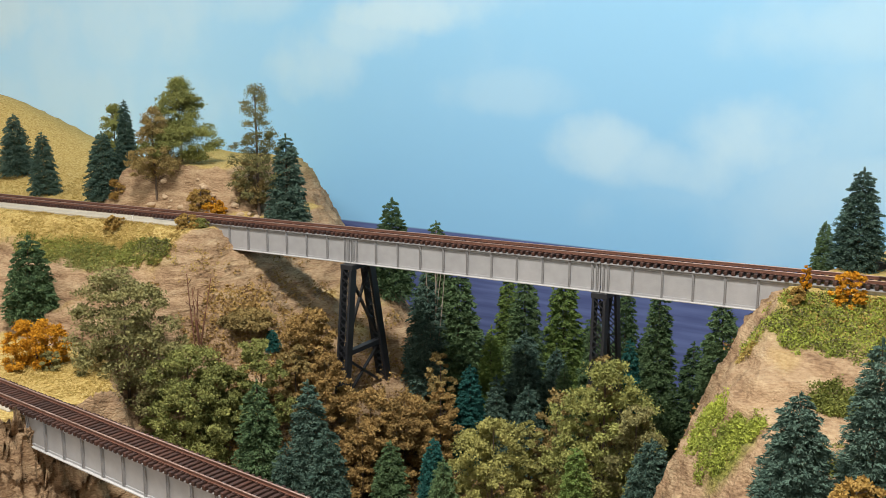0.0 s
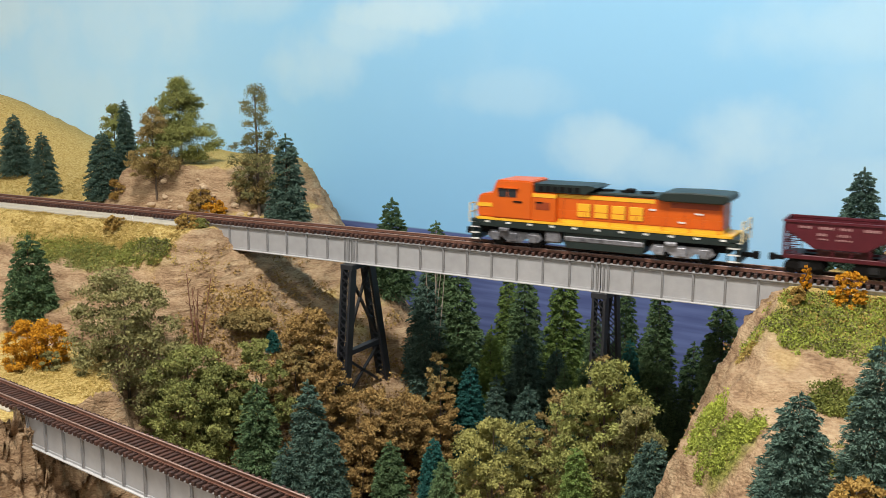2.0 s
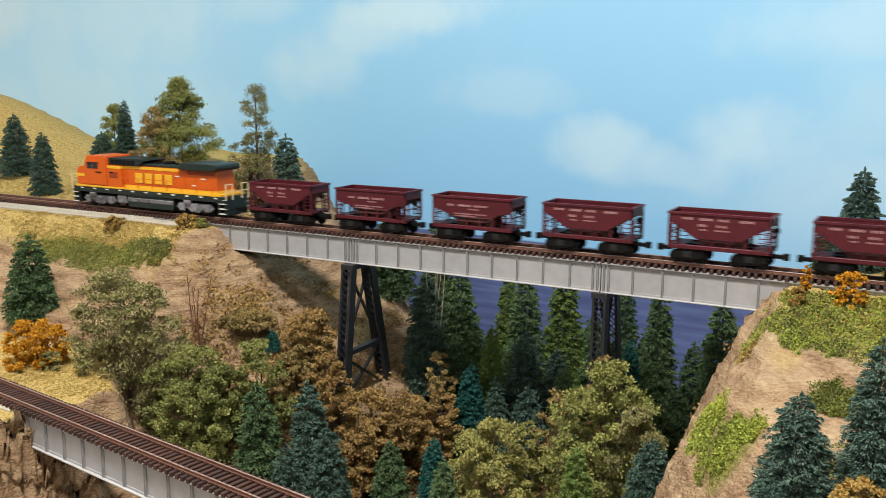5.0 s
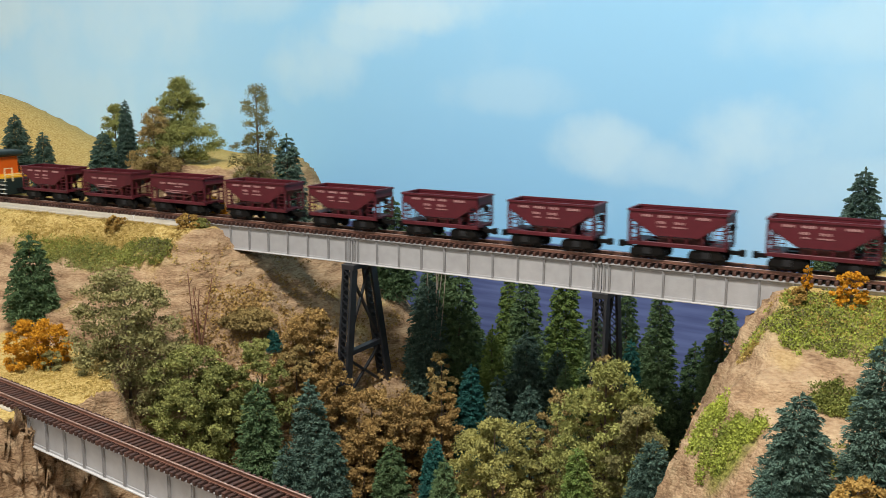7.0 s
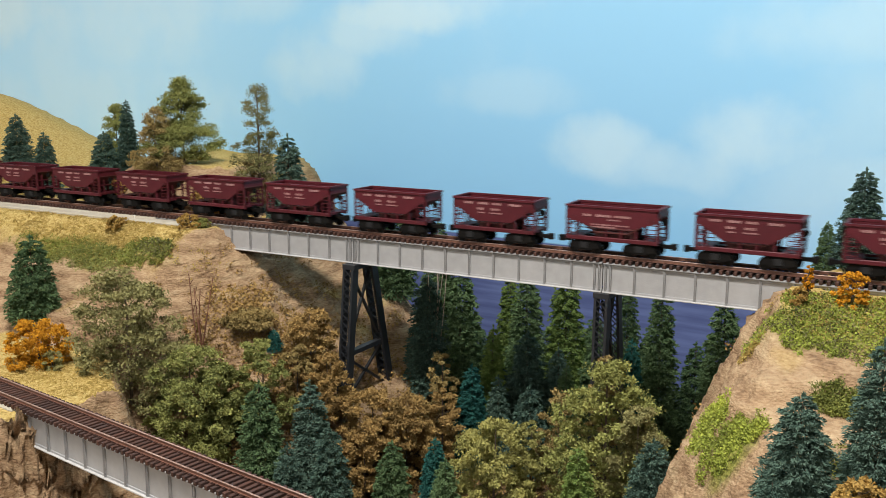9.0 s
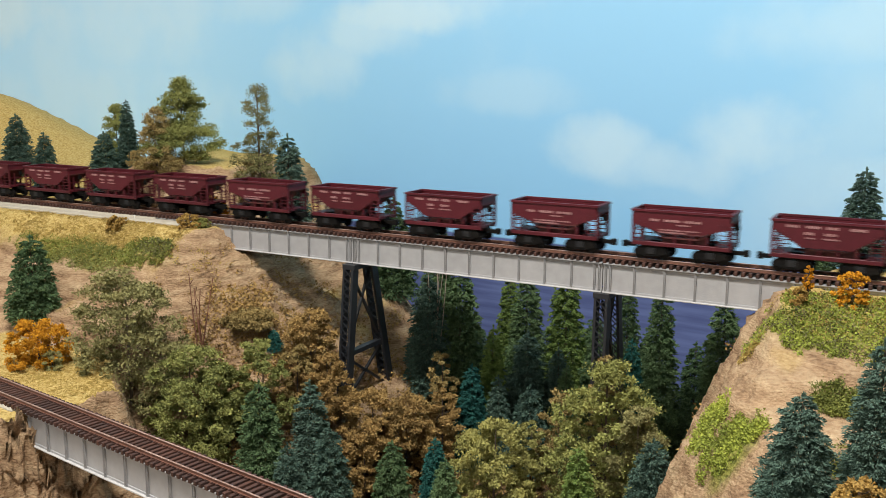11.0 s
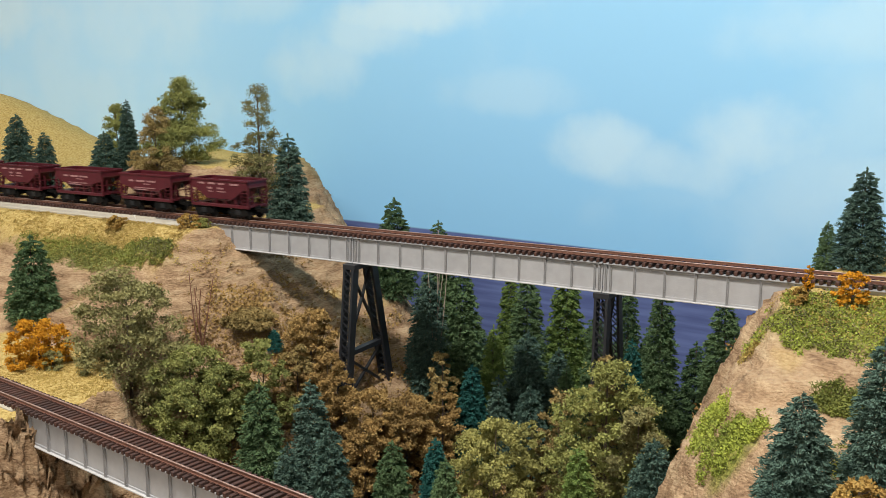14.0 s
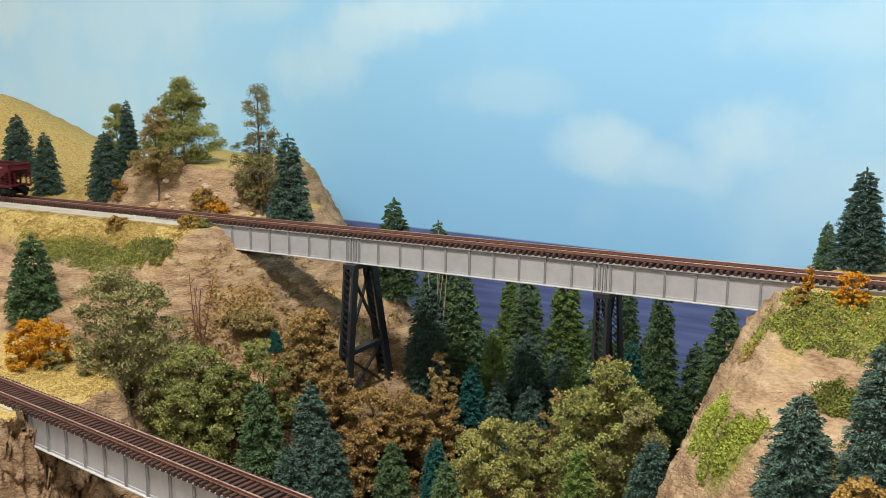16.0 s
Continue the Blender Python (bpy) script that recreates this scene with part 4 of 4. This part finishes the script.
def stand(key, make, x, y, h, r, label, category, group, sink=0.002):
    """A tree of the stock kind key, set on the ground at x, y, h high and r wide."""
    z = ground_z(x, y) - sink
    turn = (x * 7919 + y * 3571) % 6.283
    if key not in STOCK:
        STOCK[key] = make()
        STOCK[key]["used"] = 0
    src = STOCK[key]
    m = pose(x, y, z, 0, 0, math.degrees(turn))
    if not src["used"]:
        src["used"], ob = 1, src
        src.matrix_basis = m
    else:
        ob = copy_thing(src, m)
    ob.scale = (r, r, h)
    tagged(ob, label, category, group)
    return ob


def conifer(x, y, top, r, mat=None, look_of=0, label=""):
    mat = mat or PINE_GREEN
    h = max(top - ground_z(x, y), r * 1.6)
    ratio = min(max(round(h / r), 3), 8)

    def make():
        rng = random.Random(sum(map(ord, mat.name)) + look_of * 17 + ratio)
        t = thing("conifer", "", "tree")
        bm, _ = trunk_mesh(0.96 * 1.0, 0.012 * ratio, 0, rng, 0.1)
        for v in bm.verts:
            v.co.x, v.co.y = v.co.x * 1.2, v.co.y * 1.2
        part("trunk", bm, TRUNK, t, "thin brown trunk")
        v, f = conifer_crown(ratio * 1.0, 1.0, 6000 * ratio, rng)
        v = [(p[0], p[1], p[2] / ratio) for p in v]
        crown_part((v, f), mat, t)
        return t

    names = {"blue_green_needles": "blue-green", "green_needles": "dark green", "yellow_green_needles": "yellow-green", "teal_needles": "teal green"}
    return stand((mat.name, look_of, ratio), make, x, y, h, r, label or names[mat.name] + " model conifer with dense drooping boughs", "tree", "conifers")


def broadleaf(x, y, top, r, mat, seed, trunk=0.3, blobs=70, n=15000, leaf=0.0015, label="", name="tree", limbs=16):
    z0 = ground_z(x, y) - 0.002
    h = max(top - z0, 0.012)
    rng = random.Random(seed)
    t = thing(name, label, "tree" if name == "tree" else "bush", pose(x, y, z0, 0, 0, rng.uniform(0, 360)))
    bm, _ = trunk_mesh(h * 0.9, max(0.0011, h * 0.013), limbs, rng, r * 0.75, max(trunk - 0.1, 0.08))
    part("trunk", bm, TRUNK, t, "bare brown trunk and limbs")
    if name == "bush":
        trunk = min(max(0.0, 1 - 2.5 * r / h), 0.22)
        crown_part(leafy_crown(h, r, n, rng, blobs, trunk, leaf, True), mat, t)
    else:
        crown_part(leafy_crown(h, r * 1.12, n, rng, blobs, trunk, leaf, False), mat, t)
    return t


def bush(x, y, top, r, mat, seed, label, n=9000, leaf=0.0011, blobs=120):
    return broadleaf(x, y, top, r, mat, seed, 0.05, blobs, n, 0.0012 if mat is GOLD else leaf, label, "bush", 14)

# ---- ground cover ----


def patch(cx, cy, rx, ry, lo=0.35):
    """Strews inside an uneven oval."""
    def place(rng):
        x, y = cx + rng.uniform(-1, 1) * rx * 1.3, cy + rng.uniform(-1, 1) * ry * 1.3
        d = ((x - cx) / rx) ** 2 + ((y - cy) / ry) ** 2
        n = 1.1 * noise.noise(Vector((x * 55, y * 55, 3.0))) + 0.8 * noise.noise(Vector((x * 170, y * 170, 7.0)))
        return (x, y) if d < 1.0 + 0.9 * n else None
    return place


GREEN_PATCHES = [
    (TURF_GREEN, 20000, 0.414, -0.058, 0.056, 0.034, 0.0012, 11), (TURF_YELLOW, 5000, 0.425, -0.052, 0.050, 0.028, 0.0011, 25), (OLIVE_DARK, 5000, 0.414, -0.062, 0.052, 0.028, 0.0013, 24),
    (TURF_GREEN, 5000, 0.347, -0.128, 0.013, 0.016, 0.0012, 12), (TURF_GREEN, 5500, 0.366, -0.158, 0.017, 0.013, 0.0012, 26), (TURF_GREEN, 1600, 0.341, -0.190, 0.007, 0.010, 0.0012, 27),
    (TURF_DARK, 6500, 0.424, -0.128, 0.022, 0.013, 0.0012, 13), (TURF_DARK, 3500, 0.428, -0.178, 0.014, 0.011, 0.0012, 22), (TURF_YELLOW, 900, 0.358, -0.072, 0.007, 0.006, 0.0010, 28),
    (TURF_DARK, 9000, -0.310, -0.066, 0.080, 0.012, 0.0012, 14), (TURF_YELLOW, 5000, -0.260, -0.060, 0.110, 0.016, 0.0011, 15), (TURF_DARK, 8000, -0.200, -0.060, 0.034, 0.013, 0.0013, 29),
    (OLIVE, 6000, -0.265, -0.070, 0.075, 0.012, 0.0013, 23), (OLIVE_DARK, 4000, -0.192, -0.058, 0.022, 0.010, 0.0013, 30)]


def strew():
    green = "coarse green foam turf clumps covering the bank"
    for mat, n, cx, cy, rx, ry, size, seed in GREEN_PATCHES:
        grow("ground_cover", green, "ground cover", mat, n, patch(cx, cy, rx, ry), size, seed, 1.5)
    straw = "straw-coloured fine turf on the bank top"
    grow("dry_grass", straw, "ground cover", TURF_YELLOW, 18000, patch(-0.29, -0.042, 0.17, 0.022), 0.0009, 16, 0.7)
    grow("dry_grass", straw, "ground cover", TURF_YELLOW, 9000, patch(-0.145, -0.205, 0.07, 0.03), 0.0008, 17, 0.6)
    grow("dry_grass", straw, "ground cover", TURF_YELLOW, 9000, patch(0.43, -0.030, 0.06, 0.012), 0.0010, 18, 1.0)
    grow("dry_grass", straw, "ground cover", TURF_YELLOW, 9000, patch(-0.5, 0.10, 0.16, 0.05), 0.0010, 19, 0.7)
    grow("leaf_litter", "brown leaf litter over the gorge floor", "ground cover", BROWN, 24000, patch(0.08, -0.02, 0.20, 0.13), 0.0022, 20, 1.4)
    grow("leaf_litter", "brown leaf litter over the bank foot", "ground cover", BROWN, 12000, patch(-0.06, -0.06, 0.06, 0.06), 0.0018, 21, 1.2)


def stone(x, y, s, seed):
    rng = random.Random(seed)
    bm = B()
    bmesh.ops.create_icosphere(bm, subdivisions=2, radius=1, matrix=Matrix.Diagonal((s, s * 0.8, s * 0.6, 1)))
    for v in bm.verts:
        v.co *= 1 + 0.22 * noise.noise(v.co * (1.4 / s) + Vector((seed, 0, 0)))
    ob = link("stone", bm, ROCK)
    ob.matrix_basis = pose(x, y, ground_z(x, y) + s * 0.2, 0, 0, rng.uniform(0, 360))
    return tagged(ob, "pale tan fallen stone beside the track", "stone", "fallen stones")


def bare_twigs(x, y, top, spread, n, seed, mat, label):
    rng = random.Random(seed)
    z = ground_z(x, y)
    t = thing("bare_twigs", label, "twigs", pose(x, y, z))
    for i in range(n):
        bm = B()
        a = Vector((rng.uniform(-0.3, 0.3) * spread, rng.uniform(-0.3, 0.3) * spread, -0.002))
        b = Vector((rng.uniform(-1, 1) * spread, rng.uniform(-1, 1) * spread, (top - z) * rng.uniform(0.75, 1.0)))
        m = a.lerp(b, 0.55) + Vector((rng.uniform(-1, 1), rng.uniform(-1, 1), 0)) * spread * 0.15
        beam(bm, a, m, 0.0012, 0.0012, 6)
        beam(bm, m, b, 0.0008, 0.0008, 6)
        for k in range(3):
            p = a.lerp(b, rng.uniform(0.45, 0.9))
            beam(bm, p, p + Vector((rng.uniform(-1, 1), rng.uniform(-1, 1), rng.uniform(0.6, 1.2))) * spread * 0.5, 0.0006, 0.0006, 5)
        part("twig", bm, mat, t)
    return t


ROCK = material("pale_tan_stone", (0.55, 0.42, 0.28), 0.95, 0, (0.35, 0.24, 0.15), 300, 0.6, 500)
STEM = material("pale_grey_stem", (0.38, 0.33, 0.26), 0.85, 0, (0.25, 0.21, 0.16), 300)
strew()
_rng = random.Random(77)
for i in range(34):
    stone(_rng.uniform(-0.30, -0.15), _rng.uniform(0.046, 0.062), _rng.uniform(0.0022, 0.0055), i)
bare_twigs(-0.109, -0.088, 1.172, 0.015, 4, 5, STICK, "bare red-brown twigs standing on the bank")
bare_twigs(0.030, 0.085, 1.205, 0.014, 5, 6, STEM, "pale bare saplings behind the bridge")


def marker_post(x, y):
    p = thing("marker_post", "thin white trackside marker post beside the track", "post", pose(x, y, ground_z(x, y) - 0.001, 0, -12, 0))
    part("shaft", beam(B(), (0, 0, 0), (0, 0, 0.006), 0.0007), WHITE, p)
    part("cap", box(B(), -0.0012, 0.0012, -0.0006, 0.0006, 0.0058, 0.0066), WHITE, p)


marker_post(-0.262, -0.0125)

# ---- planting ----
conifer(-0.054, 0.150, 1.218, 0.0240, PINE_GREEN, 0)
conifer(0.000, 0.150, 1.198, 0.0214, PINE_GREEN, 1)
conifer(0.026, 0.085, 1.158, 0.0240, PINE_BLUE, 2)
conifer(0.048, 0.110, 1.165, 0.0296, PINE_GREEN, 2)
conifer(0.065, 0.190, 1.149, 0.0195, PINE_BRIGHT, 0)
conifer(0.102, 0.150, 1.161, 0.0245, PINE_GREEN, 1)
conifer(0.138, 0.165, 1.164, 0.0257, PINE_BRIGHT, 1)
conifer(0.196, 0.180, 1.154, 0.0181, PINE_GREEN, 0)
conifer(0.243, 0.130, 1.166, 0.0216, PINE_GREEN, 2)
conifer(0.304, 0.105, 1.169, 0.0248, PINE_GREEN, 1)
conifer(0.097, 0.085, 1.115, 0.0174, PINE_BRIGHT, 2)
conifer(0.128, 0.095, 1.112, 0.0270, PINE_BLUE, 0)
conifer(0.093, 0.050, 1.086, 0.0183, PINE_TEAL, 0)
conifer(0.151, 0.050, 1.075, 0.0207, PINE_BLUE, 1)
conifer(0.220, 0.120, 1.110, 0.0162, PINE_TEAL, 1)
conifer(0.273, 0.140, 1.110, 0.0210, PINE_GREEN, 0)
conifer(0.080, 0.120, 1.076, 0.0272, PINE_BLUE, 2)
conifer(0.179, 0.150, 1.117, 0.0237, PINE_GREEN, 2)
conifer(-0.063, -0.040, 1.119, 0.0082, PINE_TEAL, 0)
conifer(0.005, -0.140, 1.112, 0.0246, PINE_GREEN, 1)
conifer(0.031, -0.110, 1.107, 0.0224, PINE_BLUE, 1)
conifer(0.079, -0.150, 1.093, 0.0215, PINE_BLUE, 0)
conifer(0.089, -0.080, 1.057, 0.0190, PINE_GREEN, 0)
conifer(0.109, -0.045, 1.051, 0.0149, PINE_TEAL, 1)
conifer(0.149, -0.100, 1.062, 0.0161, PINE_GREEN, 2)
conifer(0.254, -0.100, 1.094, 0.0171, PINE_BRIGHT, 2)
conifer(0.306, -0.100, 1.109, 0.0185, PINE_BLUE, 2)
conifer(0.052, -0.165, 1.078, 0.0187, PINE_BLUE, 2)
conifer(0.409, -0.211, 1.192, 0.0196, PINE_BLUE, 0)
conifer(0.442, -0.199, 1.221, 0.0165, PINE_BLUE, 1)
conifer(0.402, -0.240, 1.158, 0.0118, PINE_BLUE, 2)
conifer(0.405, 0.084, 1.277, 0.0193, PINE_BLUE, 2)
conifer(0.379, 0.105, 1.232, 0.0107, PINE_GREEN, 1)
conifer(-0.278, -0.124, 1.199, 0.0250, PINE_GREEN, 0)
conifer(-0.605, 0.108, 1.297, 0.0219, PINE_BLUE, 0)
conifer(-0.501, 0.069, 1.278, 0.0177, PINE_BLUE, 1)
conifer(-0.386, 0.060, 1.283, 0.0218, PINE_BLUE, 2)
conifer(-0.375, 0.085, 1.318, 0.0142, PINE_BLUE, 0)
conifer(-0.143, 0.087, 1.286, 0.0221, PINE_BLUE, 1)
broadleaf(-0.420, 0.110, 1.317, 0.0321, OLIVE, 31, 0.12, 120, 22000, 0.0013, label="olive broadleaf tree behind the track", limbs=30)
broadleaf(-0.295, 0.052, 1.315, 0.0319, RUSSET, 32, 0.24, 130, 22000, 0.0011, label="brown-olive tree with a bare lower trunk", limbs=30)
broadleaf(-0.288, 0.085, 1.342, 0.0469, OLIVE, 33, 0.08, 130, 32000, 0.0014, label="large olive green spreading tree on the mound", limbs=30)
broadleaf(-0.171, 0.075, 1.343, 0.0343, OLIVE_DARK, 34, 0.14, 130, 16000, 0.0011, label="tall sparse grey-green tree with visible trunk", limbs=30)
bush(-0.183, 0.075, 1.255, 0.0201, RUSSET, 35, "brown scrub round a tree foot", 9544, 0.0014, 84)
bush(-0.227, 0.048, 1.226, 0.0154, TAN, 36, "dry tan bush beside the track", 5601, 0.0014, 64)
bush(-0.200, 0.040, 1.219, 0.0151, GOLD, 37, "golden orange bush beside the track", 5386, 0.0014, 63)
bush(-0.355, 0.050, 1.229, 0.0126, TAN, 38, "dry tan bush beside the track", 3850, 0.0014, 52)
bush(-0.126, -0.150, 1.189, 0.0500, OLIVE_DARK, 51, "large dark olive bush on the bank", 36000, 0.0014, 190)
bush(-0.073, -0.135, 1.126, 0.0426, OLIVE, 41, "round olive green bush in the gorge", 36000, 0.0014, 178)
bush(-0.032, -0.095, 1.127, 0.0264, OLIVE, 42, "round olive green bush in the gorge", 16464, 0.0014, 110)
bush(-0.054, -0.120, 1.110, 0.0280, OLIVE, 63, "round olive green bush in the gorge", 18522, 0.0014, 117)
bush(-0.194, -0.185, 1.144, 0.0291, GOLD, 52, "golden orange bush on the ledge", 20004, 0.0014, 122)
bush(-0.171, -0.190, 1.121, 0.0102, OLIVE_DARK, 53, "small green bush on the ledge", 3850, 0.0014, 42)
bush(-0.085, -0.045, 1.135, 0.0267, RUSSET, 46, "brown-olive scrub in the gorge", 16842, 0.0014, 112)
bush(-0.033, -0.025, 1.137, 0.0279, BROWN, 45, "russet brown scrub in the gorge", 18389, 0.0014, 117)
bush(0.004, -0.050, 1.107, 0.0253, BROWN, 64, "russet brown scrub in the gorge", 15121, 0.0014, 106)
bush(-0.022, -0.060, 1.114, 0.0195, RUSSET, 69, "brown-olive scrub in the gorge", 8982, 0.0014, 81)
bush(0.043, -0.040, 1.085, 0.0290, BROWN, 43, "russet brown scrub in the gorge", 19867, 0.0014, 121)
bush(0.048, -0.060, 1.057, 0.0247, BROWN, 65, "russet brown scrub in the gorge", 14413, 0.0014, 103)
bush(0.059, -0.010, 1.069, 0.0298, BROWN, 47, "russet brown scrub in the gorge", 20979, 0.0014, 125)
bush(0.062, 0.050, 1.091, 0.0178, RUSSET, 44, "brown-olive scrub in the gorge", 7484, 0.0014, 74)
bush(0.079, 0.020, 1.066, 0.0228, BROWN, 66, "russet brown scrub in the gorge", 12279, 0.0014, 95)
bush(0.169, -0.060, 1.083, 0.0357, LIME, 48, "pale yellow-olive round bush", 30108, 0.0014, 149)
bush(0.187, -0.030, 1.073, 0.0201, LIME, 67, "pale yellow-olive round bush", 9544, 0.0014, 84)
bush(0.253, -0.040, 1.137, 0.0448, OLIVE, 49, "large olive round bush with russet top", 36000, 0.0014, 188)
bush(0.198, 0.000, 1.092, 0.0220, RUSSET, 50, "brown-olive scrub in the gorge", 11432, 0.0014, 92)
bush(0.244, -0.020, 1.132, 0.0189, RUSSET, 62, "brown-olive scrub in the gorge", 8438, 0.0014, 79)
bush(0.284, -0.060, 1.112, 0.0279, OLIVE_DARK, 68, "dark olive bush with dense crown", 18389, 0.0014, 117)
bush(0.438, -0.222, 1.157, 0.0157, TAN, 54, "dry tan scrub on the bank", 5822, 0.0014, 65)
bush(0.412, -0.032, 1.218, 0.0124, GOLD, 55, "golden orange bush by the bridge end", 3850, 0.0014, 52)
bush(0.384, -0.026, 1.218, 0.0037, GOLD, 56, "small golden bush by the bridge end", 3850, 0.0014, 40)
bush(0.381, -0.040, 1.206, 0.0059, TAN, 57, "small dry bush by the bridge end", 3850, 0.0014, 40)
bush(-0.178, -0.022, 1.212, 0.0131, TAN, 58, "small dry bush at the track edge", 4053, 0.0014, 55)
bush(-0.262, -0.036, 1.206, 0.0112, TAN, 59, "small dry bush at the track edge", 3850, 0.0014, 47)
bush(-0.170, -0.014, 1.204, 0.0098, OLIVE, 60, "small green bush by the bridge end", 3850, 0.0014, 41)
conifer(0.045, 0.240, 1.079, 0.0214, PINE_GREEN, 0)
conifer(0.095, 0.220, 1.081, 0.0206, PINE_BLUE, 1)
conifer(0.142, 0.230, 1.094, 0.0214, PINE_GREEN, 2)
conifer(0.209, 0.200, 1.095, 0.0168, PINE_GREEN, 0)
conifer(0.023, 0.200, 1.076, 0.0210, PINE_BLUE, 1)
conifer(0.153, 0.110, 1.095, 0.0190, PINE_BLUE, 2)
conifer(0.210, 0.100, 1.111, 0.0151, PINE_GREEN, 0)
conifer(0.007, 0.160, 1.092, 0.0215, PINE_GREEN, 1)
conifer(0.115, 0.060, 1.076, 0.0155, PINE_BLUE, 2)
conifer(0.177, 0.070, 1.093, 0.0150, PINE_GREEN, 0)
# ---- assemble ----
room()
backdrop()
build_ground()
track("upper_track", "brown-tied model track crossing the upper bridge", pose(0, TRACK_Y, 1.2004), -2.5, 2.5, (-0.62, 0.62), [(-2.5, -0.62), (0.622, 2.5)])
bridge_upper()
tower(-0.0019, (-0.0035, -0.115, 1.020), (0.0245, 0.225, 1.010), "black steel lattice bridge tower above brown bushes")
tower(0.2319, (0.0020, -0.030, 0.985), (0.0265, 0.160, 0.985), "black steel lattice bridge tower among conifers")
abutment("roadbed_left", "pale grey roadbed under the track", Matrix(), (-2.5, -0.2445, -0.006, 0.030, 1.17, 1.2004))
abutment("roadbed_right", "pale grey roadbed under the track", Matrix(), (0.4695, 2.5, -0.006, 0.030, 1.17, 1.2004))
abutment("roadbed_shoulder", "pale grey ballast shoulder beside the track", Matrix(), (-2.5, -0.1790, -0.0180, -0.0024, 1.17, 1.1994))
bridge_lower()
track("lower_track", "brown-tied model track on the lower bridge", LOWER @ pose(0, TRACK_Y - 0.0008, -0.0002), -1.6, 0.42, (-0.25, 0.40), [(-1.6, -0.25)])
abutment("roadbed_lower", "pale grey roadbed under the lower track", LOWER, (-1.6, -0.0565, -0.004, 0.030, -0.010, -0.0002))

# ---- train and its motions ----
LOCO = locomotive()
STRAIGHT = (1, 2, 10, 13, 14)
proto = [ore_car(0), ore_car(1)]
CARS, seen = [], set()
for i in range(16):
    k = 1 if i in STRAIGHT else 0
    CARS.append(proto[k] if k not in seen else copy_thing(proto[k], pose(0, 0, 0)))
    seen.add(k)


# seconds and the place of the engine's front along the track
RUN = [(0.0, 0.434), (1.0, 0.2765), (2.0, 0.1200), (3.0, -0.0365), (4.0, -0.1965), (5.5, -0.4435), (7.0, -0.6920), (8.0, -0.8670), (9.0, -1.0425),
       (10.25, -1.2600), (11.5, -1.4790), (12.5, -1.6575), (13.5, -1.8440), (14.5, -2.0290), (15.25, -2.1600), (16.0, -2.2900)]


def motions():
    walk(LOCO, [(t, pose(x - 0.004, TRACK_Y, RAIL_TOP)) for t, x in RUN])
    for i, car in enumerate(CARS):
        walk(car, [(t, pose(x + 0.244 + 0.100 * i, TRACK_Y, RAIL_TOP)) for t, x in RUN])


motions()
